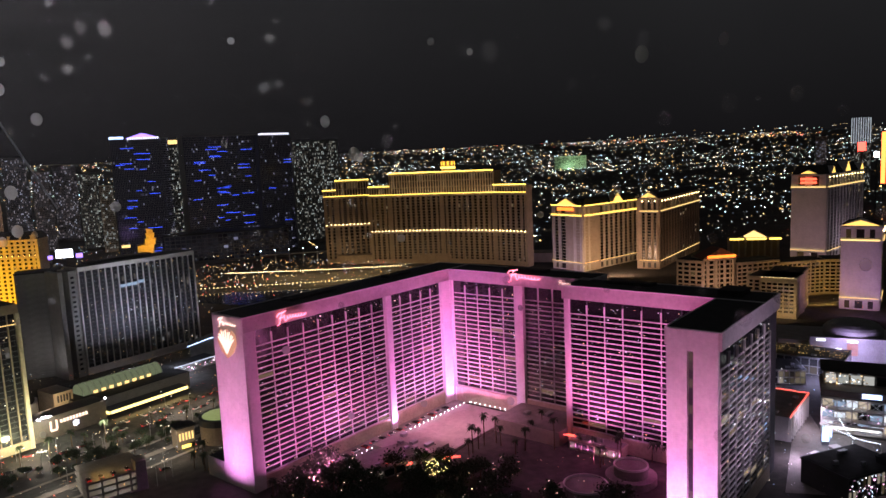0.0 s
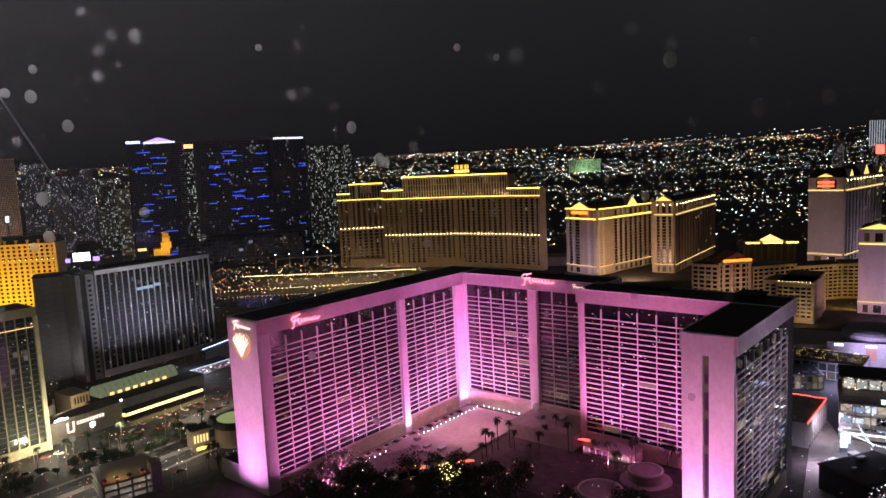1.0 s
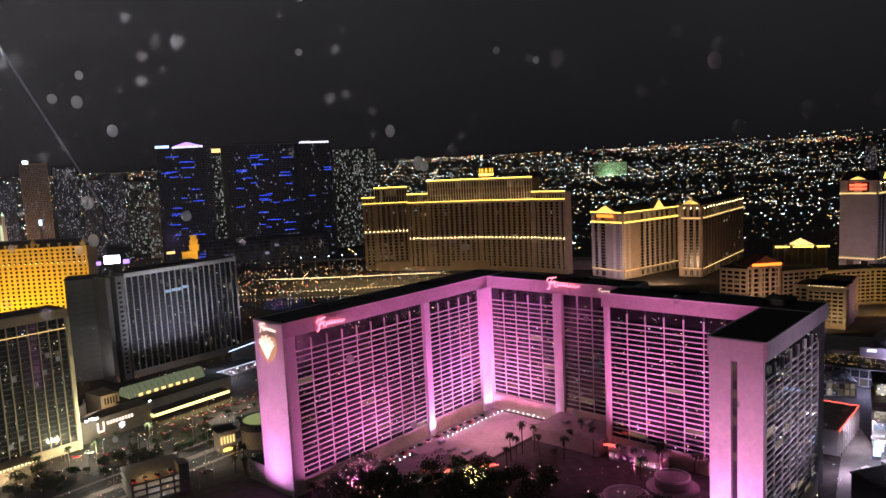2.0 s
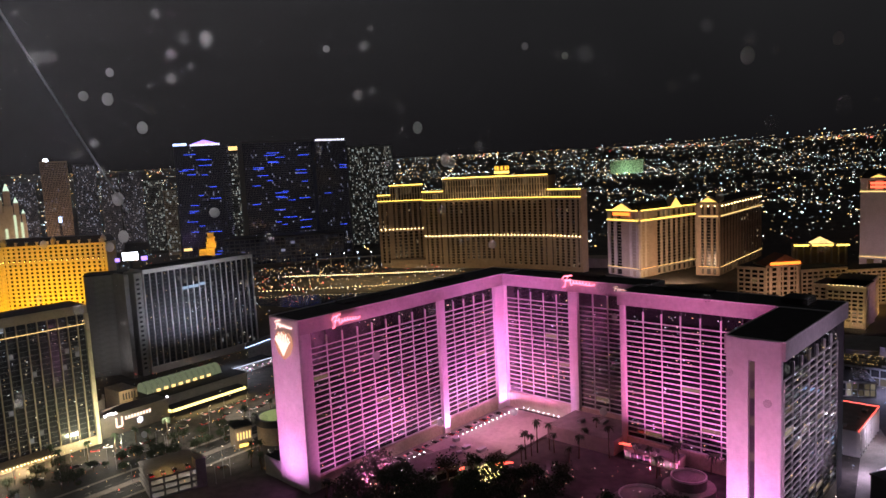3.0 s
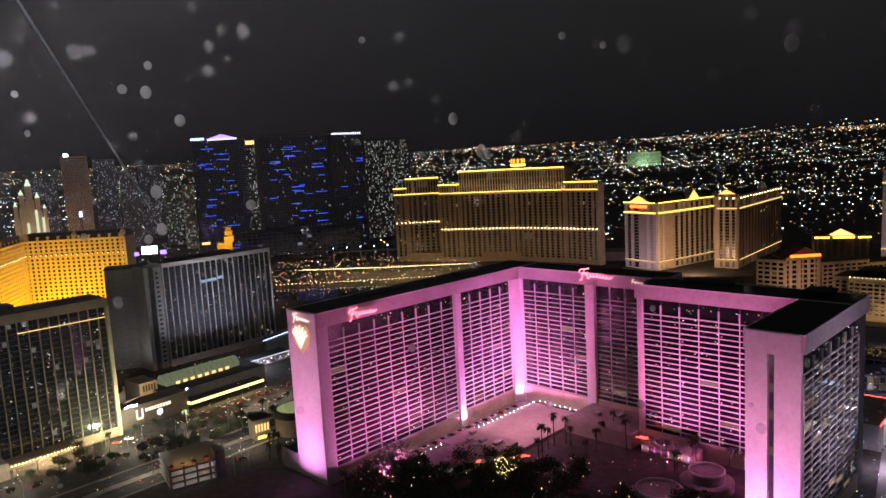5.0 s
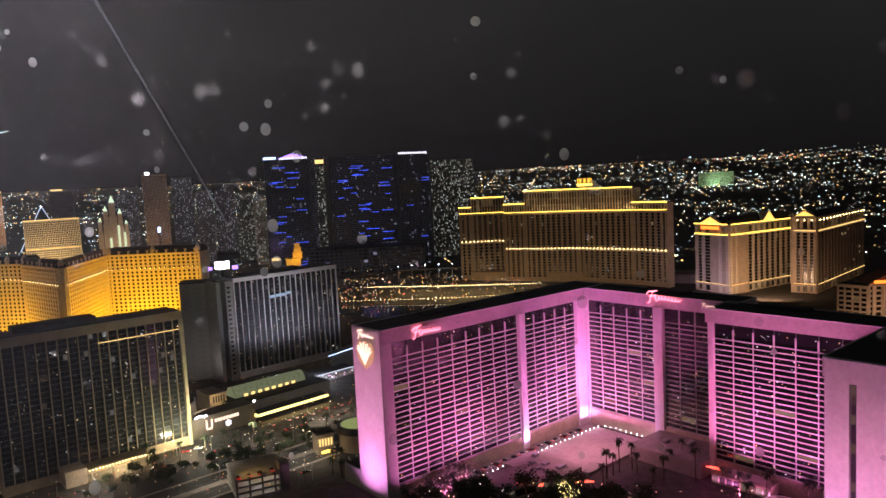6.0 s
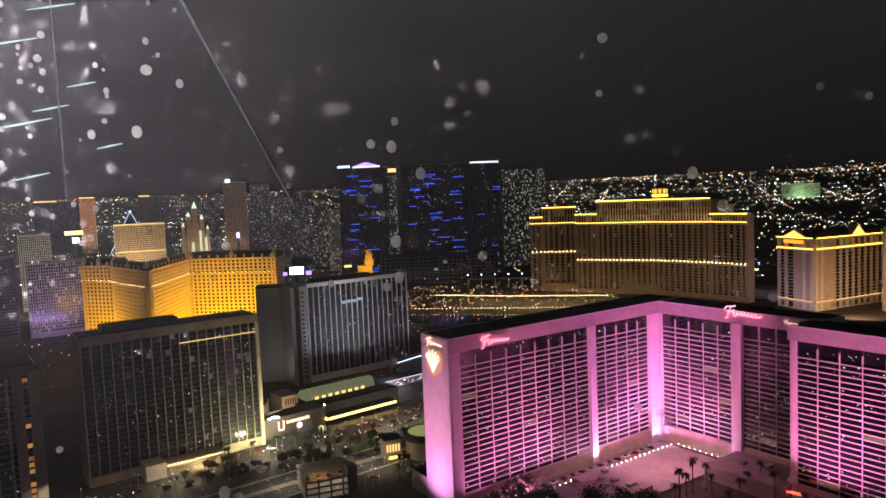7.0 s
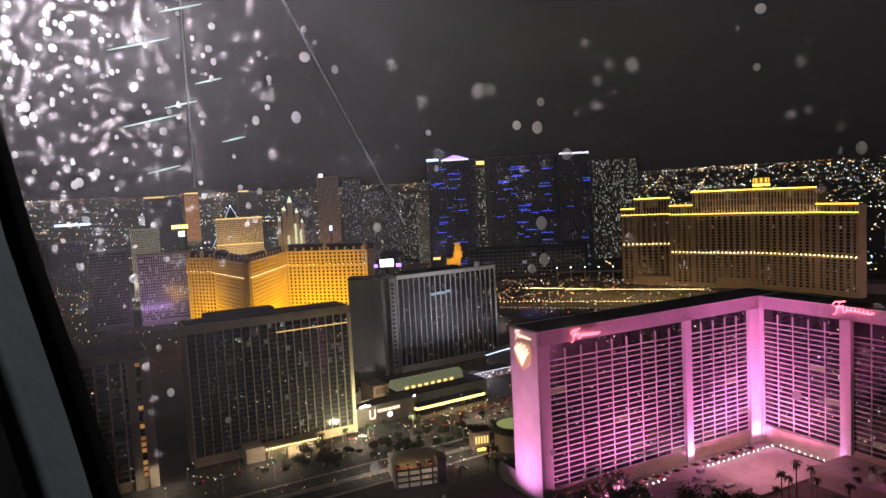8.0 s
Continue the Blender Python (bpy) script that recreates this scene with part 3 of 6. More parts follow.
# ---- the curved hotel by the lake ----
def make_lake_hotel():
    t = thing("lake_hotel", "curved cream hotel with gold-lit cornices beyond the lake", "hotel")
    runs = []
    for a0, d0, a1, d1, bays, top, k in ((-9.75, 1004, -8.75, 1002, 2, 103, 0), (-8.75, 1002, -6.1, 1000, 6, 116, 0), (-6.1, 972, -4.45, 962, 4, 106, 1), (-4.45, 962, -0.25, 946, 10, 123, 2), (-0.25, 946, 4.02, 912, 10, 123, 2), (4.02, 912, 6.62, 884, 6, 104, 1)):
        p, q = polar(a0, d0), polar(a1, d1)
        runs.append((p.x, p.y, q.x, q.y, bays, top, k))
    for x0, y0, x1, y1, bays, top, k in runs:
        m, w = line(x0, y0, x1, y1)
        deep = 12 if x0 > 50 else 24
        low = 51 if k == 0 else 42
        part("wing", boxes((0.1, w - 0.1, 0.2, deep, 0, top - 1)), TAN, t, "", m)
        grid(t, m, w, 6, low, bays, 10, 0.42 * w / bays, 0.9, 1.3, TAN, GOLD_PANES, panes_per_bay=2)
        grid(t, m, w, low + 3, 91, bays, 12, 0.42 * w / bays, 0.8, 1.3, TAN, GOLD_PANES, panes_per_bay=2)
        grid(t, m, w, 94.5, top - 3, bays * 2, 1 if top < 110 else (2 if k == 0 else 3), 0.17 * w / bays, 0.8, 1.1, CREAM, window_glass("lit_storey_panes", True, 0.3, ((1.0, 0.55, 0.15), (1.0, 0.75, 0.4)), 0.10, (0.02, 0.015, 0.01), 0.3))
        for z, d in ((low + 0.4, 1.5), (91.4, 1.8), (top - 3, 2.0)):
            part("cornice", boxes((-0.3, w + 0.3, -d, 0.2, z, z + 2.2)), CREAM, t, "", m)
        strip(t, m, 0, w, -2.0, 94.0, 0.8, MATS["gold_strip"])
        strip(t, m, -0.5, w + 0.5, -2.3, top - 0.6, 1.3, MATS["gold_strip"])
        dots(t, m, w, 8, 90, 40, int(x0) + 900, -0.2, 0.55)
        bulbs(t, m, 0, w, -1.9, low + 3.2, int(bays * 1.5), 0.55, MATS["lamp_warm"])
        part("roof", boxes((0, w, -1, deep, top - 0.8, top)), ROOFING, t, "", m)
    m = pose(6, 950, 0)
    bm = bmesh.new()
    prism(bm, ring(9.5, 8), 121, 129)
    prism(bm, ring(9.0, 12), 129, 137)
    part("cupola", bm, CREAM, t, "gold-lit cupola", m)
    bm = bmesh.new()
    prism(bm, ring(9.9, 8), 126.6, 129.4)
    part("light_strip", bm, MATS["gold_strip"], t, "", m)
    me = mesh_of("arch_window", boxes((-1.4, 1.4, -9.4, -8.6, 131, 136)), glow("cupola_glow", (1.0, 0.48, 0.04), 1.8), )
    for i in range(10):
        piece("arch_window", me, t, m @ pose(0, 0, 0, 0, 0, 36 * i))
    bm = bmesh.new()
    prism(bm, ring(9.6, 12), 137, 144, ring(2.2, 12))
    prism(bm, ring(0.5, 6), 144, 148)
    part("dome", bm, MANSARD, t, "dark dome", m)
    part("podium", boxes((-175, 150, 0.3, 34, 0, 12)), TAN, t, "", pose(0, 880, 0, 0, 0, -14) @ pose(0, 60, 0))
    return t


make_lake_hotel()
for x, y, tx, ty in ((-140, 925, -138, 978), (-60, 885, -55, 945), (15, 858, 22, 915), (50, 835, 70, 888)):
    lamp("warm_floodlight", "AREA", (x, y, 8), (tx, ty, 60), 3600, (1.0, 0.66, 0.36), 30, 3)


for a, d, a2, d2 in ((-2.3, 938, -2.2, 952), (1.9, 912, 2.0, 926)):
    lamp("cornice_light", "AREA", polar(a, d, 95.6), polar(a2, d2, 112), 2600, (1.0, 0.68, 0.30), 66, 1)


# ---- the classical towers ----
def make_classical(name, label, left, corner, right, cornice, eave, roof, end_bays, bays, floors, gables, front_gables, power=1.0, wall=CREAM, strip_mat="gold_strip", blank=False):
    """Two window fronts at a corner under a hipped roof; blank: the end front is a plain wall below its cornice."""
    t = thing(name, label, "hotel")
    for k, (p, q, nb, gs) in enumerate(((left, corner, end_bays, front_gables), (corner, right, bays, gables))):
        m, w = line(*p, *q)
        part("wing", boxes((0.1, w - 0.1, 0.3, 26 if k else 30, 0, eave)), TAN, t, "", m)
        if blank and not k:
            part("plain_wall", boxes((0, w, -0.8, 0.25, 10, cornice - 1.5)), wall, t, "", m)
        else:
            grid(t, m, w, 10, cornice - 1.5, nb, floors, 0.34 * w / nb, 0.45, 1.2, wall, GOLD_PANES, panes_per_bay=2)
        grid(t, m, w, cornice + 1.5, eave - 2, nb, 1, 0.4 * w / nb, 1.2, 1.1, wall, window_glass("lit_storey_panes", True))
        grid(t, m, w, 1, 8.5, nb, 1, 0.4 * w / nb, 1.0, 1.1, wall, window_glass("lit_storey_panes", True))
        for z, d in ((8.6, 1.8), (cornice - 1.6, 2.2), (eave - 2, 2.5)):
            part("cornice", boxes((-0.4, w + 0.4, -d, 0.2, z, z + 1.6)), wall, t, "", m)
        strip(t, m, 0, w, -2.3, cornice + 0.05, 1.1, MATS[strip_mat])
        if power >= 1:
            strip(t, m, 0, w, -2.6, eave - 0.3, 1.0, MATS[strip_mat])
        elif k or not blank:
            bulbs(t, m, 0, w, -2.2, eave - 4, nb, 0.6, MATS["lamp_warm"])
        strip(t, m, 0, w, -2.0, 10.2, 0.6, MATS["gold_soft"])
        bm = bmesh.new()
        d = 26 if k else 24
        prism(bm, [(-0.5, -1), (w + 0.5, -1), (w + 0.5, d), (-0.5, d)], eave - 0.4, roof, [(5, 8), (w - 5, 8), (w - 5, d - 8), (5, d - 8)])
        part("hipped_roof", bm, ROOFING, t, "dark hipped roof", m)
        for at, gw, rise in gs:
            bm = bmesh.new()
            gable(bm, at * w - gw / 2, at * w + gw / 2, -2.6, 9, eave - 0.1, eave + rise)
            part("pediment", bm, wall, t, "", m)
            # gold light on the pediment face is put in as glow
            bm = bmesh.new()
            gable(bm, at * w - gw / 2 + 1.6, at * w + gw / 2 - 1.6, -2.9, -2.62, eave + 0.7, eave + rise - 1.0)
            part("pediment_light", bm, glow("pediment_gold", (1.0, 0.60, 0.12), 1.5 * power), t, "pediment face with its gold light put in as glow", m)
    return t


make_classical("classical_tower", "cream classical hotel tower with gold cornice and pediments", (131, 862), (160, 822), (250, 900), 66, 78, 86, 4, 12, 15, ((0.55, 24, 12), (0.93, 10, 4)), ((0.5, 34, 9),))
sign = thing("lit_sign_board", "orange lit sign board on a classical tower", "sign", line(131, 862, 160, 822)[0])
part("board", boxes((11, 37, -3.2, -2.7, 72.0, 75.5)), glow("orange_board", (1.0, 0.20, 0.02), 2.6), sign)
make_classical("classical_wing", "cream classical hotel wing with uplit columns", (228.5, 828.3), (247, 816), (345, 962), 68, 84, 88, 3, 15, 16, (), ((0.5, 22, 7),), 0.5, TAN, "gold_soft")
make_classical("tall_classical_tower", "pale mauve classical tower with pediments and red sign", (421.8, 860), (449, 832), (548, 928), 86, 102, 112, 2, 12, 20, ((0.12, 16, 9), (0.5, 22, 13), (0.9, 16, 9)), ((0.5, 20, 5),), 0.6, WHITE, "gold_soft", True)
sign = thing("lit_sign_board", "red lit sign board on a tall classical tower", "sign", line(421.8, 860, 449, 832)[0])
for k in range(2):
    part("board", boxes((11, 29, -3.0, -2.6, 90.5 + 4.2 * k, 93.3 + 4.2 * k)), glow("red_board", (1.0, 0.12, 0.05), 2.2), sign)
for x, y, tx, ty, z, p, c in ((188, 772, 205, 856, 45, 42000, (1.0, 0.62, 0.36)), (118, 805, 143, 845, 40, 11000, (0.8, 0.6, 1.0)), (290, 800, 300, 880, 45, 5000, (1.0, 0.6, 0.36)), (405, 800, 432, 852, 60, 4600, (1.0, 0.58, 0.66)), (500, 830, 500, 880, 60, 6000, (0.9, 0.7, 0.8))):
    lamp("warm_floodlight", "AREA", (x, y, 8), (tx, ty, z), p, c, 24, 3)


def make_low_palace():
    t = thing("palace_wing", "low curved classical hotel wing with lit balconies and gable", "hotel")
    runs = ((208, 634, 226, 618, 4, 40), (226, 618, 256, 622, 6, 42), (258, 624, 300, 634, 8, 36), (300, 634, 345, 640, 10, 33), (345, 640, 392, 628, 10, 33))
    for k, (x0, y0, x1, y1, nb, top) in enumerate(runs):
        m, w = line(x0, y0, x1, y1)
        part("wing", boxes((0.1, w - 0.1, 0.3, 22, 0, top)), TAN, t, "", m)
        grid(t, m, w, 2, top - 2, nb, 9, 0.22 * w / nb, 1.5, 0.8, CREAM, GOLD_PANES)
        part("cornice", boxes((-0.3, w + 0.3, -1.8, 0.3, top - 2, top - 0.2)), CREAM, t, "", m)
        part("roof", boxes((0.4, w - 0.4, 0.3, 22, top - 0.1, top + 0.3)), ROOFING, t, "", m)
    m, w = line(*runs[1][:4])
    for i in range(4):
        bm = bmesh.new()
        prism(bm, ring(1.3, 10), 0, 40)
        part("column", bm, CREAM, t, "", m @ pose(3 + i * (w - 6) / 3, -2.2, 0))
    bm = bmesh.new()
    gable(bm, -2, w + 2, -4, 14, 42, 51)
    part("pediment", bm, TERRA, t, "", m)
    part("sign_board", boxes((2, w - 2, -4.4, -4.05, 42.2, 44.6)), MATS["orange_board"], t, "orange lit sign", m)
    return t


make_low_palace()
lamp("warm_floodlight", "AREA", (262, 538, 6), (268, 566, 26), 2600, WARM, 20, 2)
lamp("warm_floodlight", "AREA", (228, 582, 10), (238, 622, 30), 8000, (1.0, 0.58, 0.36), 14, 2)
lamp("warm_floodlight", "AREA", (330, 590, 6), (340, 640, 24), 12000, (1.0, 0.62, 0.16), 30, 2)

mid = make_slab("palace_block", "low grey stone block with white columns", (248, 578), -42, 36, 30, 33, 7, 8, CREAM, GOLD_PANES, 1.6, 1.2, 0.8, 3, single=False)
block = make_slab("palace_block", "low grey stone block with lit end", (275, 552), 55, 62, 26, 33, 12, 8, CREAM, GOLD_PANES, 0.8, 1.3, 0.8, 3, single=False)
grid(block, pose(-0.3, 25.6, 0, 0, 0, -90), 25.6, 4, 29.4, 6, 8, 0.9, 1.3, 0.8, CREAM, GOLD_PANES)
bulbs(block, pose(-0.3, 25.6, 0, 0, 0, -90), 0, 25.6, -1.2, 33.4, 9, 0.22, MATS["lamp_warm"])
gate = thing("temple_front", "gold-lit classical temple front on a roof", "building", pose(300, 700, 0, 0, 0, -12))
part("body", boxes((-16, 30, 0, 16, 0, 47)), TAN, gate)
for i in range(8):
    bm = bmesh.new()
    prism(bm, ring(0.9, 8), 30, 46)
    part("column", bm, CREAM, gate, "", pose(-14 + 6 * i, -1.6, 0))
part("entablature", boxes((-17, 31, -2.6, 0, 46, 47.6)), CREAM, gate)
for x0, x1 in ((-17, -4), (-1, 17), (20, 31)):
    part("frieze_light", boxes((x0, x1, -3.0, -2.65, 46.2, 47.8)), MATS["gold_strip"], gate, "gold lit frieze")
# this gable glows by itself in place of light falling on it
bm = bmesh.new()
gable(bm, -2, 18, -2.4, 10, 48.6, 54)
part("pediment", bm, MATS["gold_soft"], gate)

make_classical("slim_classical_tower", "slim mauve classical tower with low gable", (326.5, 581.2), (350, 566), (372, 600), 58, 70, 74, 3, 5, 14, (), ((0.5, 30, 6),), 0.3, WHITE, "gold_soft", True)
lamp("violet_floodlight", "AREA", (318, 535, 8), (336, 568, 40), 7000, (0.75, 0.42, 0.9), 10, 2)
lamp("gold_floodlight", "AREA", (305, 560, 6), (322, 572, 30), 2500, GOLD, 4, 2)


# ---- far towers ----
def far_tower(name, label, az0, az1, dist, height, glass, wall=DARK, depth=30, bay=2.4, storey=3.4, category="tower", turn=0.0):
    p, q = polar(az0, dist), polar(az1, dist + turn)
    m, w = line(p.x, p.y, q.x, q.y)
    t = thing(name, label, category, m)
    part("body", boxes((0.1, w - 0.1, 0.2, depth, 0, height - 2)), wall, t)
    part("parapet", boxes((-0.2, w + 0.2, -0.7, depth + 0.2, height - 2, height)), wall, t)
    grid(t, pose(0, 0, 0), w, 6, height - 2, max(3, int(w / bay)), max(3, int((height - 8) / storey)), 0.9, 0.9, 0.4, wall, glass, skip_piers=w > 90, joined=True)
    side = pose(w, 0, 0, 0, 0, 90)
    grid(t, side, depth, 6, height - 2, max(3, int(depth / bay)), max(3, int((height - 8) / storey)), 0.9, 0.9, 0.3, wall, glass, skip_piers=True, joined=True)
    return t, w


def letters(t, x0, x1, z, tall, count, material):
    """A roof sign kept as a row of plain lit bars."""
    step = (x1 - x0) / count
    for i in range(count):
        part("sign_bar", boxes((x0 + i * step, x0 + (i + 0.68) * step, -1.0, -0.6, z, z + tall * (1.0 if i % 3 else 0.86))), MATS[material], t)


def led_lines(t, w, height, count, seed, material="blue_led"):
    rnd = random.Random(seed)
    for i in range(count):
        x, z, n = rnd.uniform(0.06, 0.80) * w, rnd.uniform(0.12, 0.95) * height, rnd.uniform(8, 21)
        part("led_line", boxes((x, min(x + n, w - 1), -1.1, -0.6, z, z + 0.6)), MATS[material], t)


t, w = far_tower("glass_tower", "dark glass tower with blue light lines and violet crown", -25.0, -21.5, 1150, 190, DIM_PANES, turn=-25)
led_lines(t, w, 186, 20, 1)
letters(t, 0, 21, 189.4, 3.8, 11, "cool_screen")
letters(t, 26, w - 2, 188.2, 3.0, 14, "sign_lilac")
bm = bmesh.new()
gable(bm, 22, w - 6, 2, 20, 190, 197)
part("crown", bm, MATS["violet_led"], t, "violet lit crown")
t, w = far_tower("apartment_tower", "narrow tower with many lit windows", -21.3, -20.2, 1320, 192, BUSY_PANES)
strip(t, pose(0, 0, 0), 0, w, -0.8, 186, 7, MATS["gold_soft"], "crown_light")
t, w = far_tower("glass_tower", "wide dark glass tower with blue light lines", -20.0, -14.6, 1150, 192, DIM_PANES, turn=35)
led_lines(t, w, 186, 30, 2)
t, w = far_tower("glass_tower", "black glass tower with a white roof sign", -14.5, -12.0, 1170, 191, DIM_PANES, turn=20)
led_lines(t, w, 186, 7, 4)
letters(t, 2, w - 2, 190.2, 3.2, 15, "sign_lilac")
far_tower("apartment_tower", "slender tower with many small lit windows", -11.9, -8.4, 1280, 183, BUSY_PANES, turn=30)
podium = thing("casino_podium", "low dark block at the foot of glass towers", "building", pose(-330, 1060, 0, 0, 0, 18))
part("body", boxes((-90, 90, 0.3, 50, 0, 44)), DARK, podium)
part("roof", boxes((-90.5, 90.5, -0.6, 50.5, 44, 46)), ROOFING, podium)
grid(podium, pose(-90, 0, 0), 180, 4, 43, 24, 7, 1.2, 1.4, 0.4, DARK, DIM_PANES)

SKY = (
    ("gold_striped_tower", "far tower with gold vertical stripes", -43.9, -42.9, 2500, 176, BUSY_PANES, TAN),
    ("dark_hotel", "far dark hotel with gold roof bars", -46.8, -44.1, 2500, 168, DIM_PANES, DARK),
    ("dark_hotel", "far reddish dark hotel with a gold roof bar", -40.0, -38.5, 2300, 172, DIM_PANES, TAN),
    ("stone_tower", "brown stone tower with dim windows", -33.9, -32.2, 1500, 184, DIM_PANES, TAN),
    ("glass_tower", "dark tower with violet windows", -31.9, -30.4, 1700, 182, FAR_PANES, DARK),
    ("glass_tower", "far dark tower with lit windows", -30.2, -29.0, 1500, 150, FAR_PANES, DARK),
    ("glass_tower", "far dark tower with dim windows", -28.9, -27.4, 1700, 160, FAR_PANES, DARK),
    ("glass_tower", "far dark tower with few lit windows", -27.3, -26.0, 1450, 142, BUSY_PANES, DARK),
    ("glass_tower", "far dark tower with few lit windows", -26.0, -25.1, 1400, 120, BUSY_PANES, TAN),
    ("glass_tower", "far dark tower with dim windows", -36.0, -34.3, 2000, 150, FAR_PANES, DARK),
    ("pale_block", "pale flat-topped building with a white wall", -47.9, -45.9, 1150, 108, DIM_PANES, CREAM),
    ("violet_hotel", "hotel block washed in violet light", -47.6, -43.7, 900, 84, FAR_PANES, GREY),
    ("dark_hotel", "dark hotel block behind the golden one", -50.8, -48.2, 900, 92, DIM_PANES, DARK),
    ("low_block", "low dark office block", -53.5, -50.9, 1300, 90, DIM_PANES, DARK),
    ("gold_block", "gold-lit hotel with cornice lights", -41.8, -38.3, 1300, 112, GOLD_PANES, CREAM),
    ("green_hotel", "far hotel floodlit in pale green", 8.9, 11.4, 3600, 124, GOLD_PANES, CREAM),
    ("far_tower", "far tower with white vertical lights", 29.8, 31.0, 2200, 198, BUSY_PANES, DARK),
    ("far_tower", "small far tower with a red roof light", 27.6, 28.3, 2000, 152, FAR_PANES, TAN),
)
far_made = {}
for name, label, a0, a1, d, h, glass, wall in SKY:
    far_made.setdefault(name, []).append((*far_tower(name, label, a0, a1, d, h, glass, wall), h))
for t, w, h in far_made["gold_block"]:
    strip(t, pose(0, 0, 0), 0, w, -0.9, h, 1.2, MATS["gold_soft"])
    strip(t, pose(0, 0, 0), 0, w, -0.9, 66, 1.0, MATS["gold_soft"])
for t, w, h in far_made["gold_striped_tower"]:
    for i in range(9):
        part("light_fin", boxes((i * w / 8.5, i * w / 8.5 + 1.8, -1.4, -0.6, 20, h - 6)), glow("dull_gold", (1.0, 0.42, 0.12), 0.5, False), t)
    strip(t, pose(0, 0, 0), 0, w, -0.9, h, 4, MATS["gold_soft"])
for t, w, h in far_made["dark_hotel"][:2]:
    strip(t, pose(0, 0, 0), 0.05 * w, 0.55 * w, -0.9, h, 4, MATS["gold_soft"])
for t, w, h in far_made["stone_tower"]:
    strip(t, pose(0, 0, 0), 6, 14, -0.9, h + 0.1, 5, MATS["white_screen"], "roof_lamp")
for t, w, h in far_made["far_tower"][:1]:
    for i in range(9):
        part("light_fin", boxes((i * w / 8.5, i * w / 8.5 + 1.0, -1.4, -0.6, h * 0.66, h)), glow("cool_fin", (0.8, 0.9, 1.0), 0.8, False), t)
for x, y, tx, ty, z, p, c in ((-620, 585, -640, 620, 50, 20000, (0.6, 0.35, 1.0)), (-770, 700, -800, 790, 70, 60000, (0.9, 1.0, 0.8)), (-800, 930, -830, 985, 60, 130000, (1.0, 0.70, 0.28)), (-795, 1180, -830, 1240, 80, 30000, (1.0, 0.6, 0.4))):
    lamp("far_floodlight", "AREA", (x, y, 15 + land(math.hypot(x, y))), (tx, ty, z), p, c, 40, 4)


def make_castle():
    """The cluster of stepped spires; light on roofs and shafts is put in as glow."""
    t = thing("spire_tower", "cluster of stepped spires with a pale green glow of their own", "hotel", polar_frame(-36.1, 1500))
    for x, w, h in ((0, 15, 134), (-12, 11, 118), (13, 11, 112), (-23, 9, 98), (23, 8, 92)):
        bm = bmesh.new()
        box(bm, x - w / 2, x + w / 2, 0, w, 0, h * 0.8)
        box(bm, x - w * 0.36, x + w * 0.36, w * 0.14, w * 0.86, h * 0.8, h)
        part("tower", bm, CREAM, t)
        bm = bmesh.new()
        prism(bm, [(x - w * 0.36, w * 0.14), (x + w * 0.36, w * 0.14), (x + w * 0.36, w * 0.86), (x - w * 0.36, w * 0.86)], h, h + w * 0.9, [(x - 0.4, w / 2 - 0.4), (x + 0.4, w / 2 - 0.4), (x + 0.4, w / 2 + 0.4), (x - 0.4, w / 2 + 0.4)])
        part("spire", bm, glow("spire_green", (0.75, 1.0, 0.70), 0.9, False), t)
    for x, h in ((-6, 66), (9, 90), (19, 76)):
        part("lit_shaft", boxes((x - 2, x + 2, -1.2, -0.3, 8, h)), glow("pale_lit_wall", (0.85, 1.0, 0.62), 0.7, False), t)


def polar_frame(azimuth, distance, z=0.0):
    """A frame that faces the middle of the plan from afar."""
    p = polar(azimuth, distance, z)
    return pose(p.x, p.y, p.z, 0, 0, -azimuth)


make_castle()
lamp("warm_floodlight", "AREA", polar(-36.0, 1440, 10), polar(-36.1, 1500, 70), 16000, (1.0, 0.8, 0.4), 30, 4)

pyr = thing("pyramid", "dark glass pyramid with lit edges", "hotel", polar_frame(-40.6, 2350))
bm = bmesh.new()
prism(bm, [(-62, 0), (62, 0), (62, 124), (-62, 124)], 0, 128, [(-0.6, 61), (0.6, 61), (0.6, 63), (-0.6, 63)])
part("faces", bm, DARK, pyr)
for s in (-1, 1):
    bm = bmesh.new()
    tube(bm, [(62 * s, -1, 2), (0.8 * s, 60.5, 129)], 1.0, 5)
    part("edge_light", bm, glow("edge_blue", (0.6, 0.75, 1.0), 1.0, False), pyr)
bm = bmesh.new()
prism(bm, ring(2.2, 8), 127, 131)
part("tip_lamp", bm, MATS["white_screen"], pyr, "", pose(0, 62, 0))

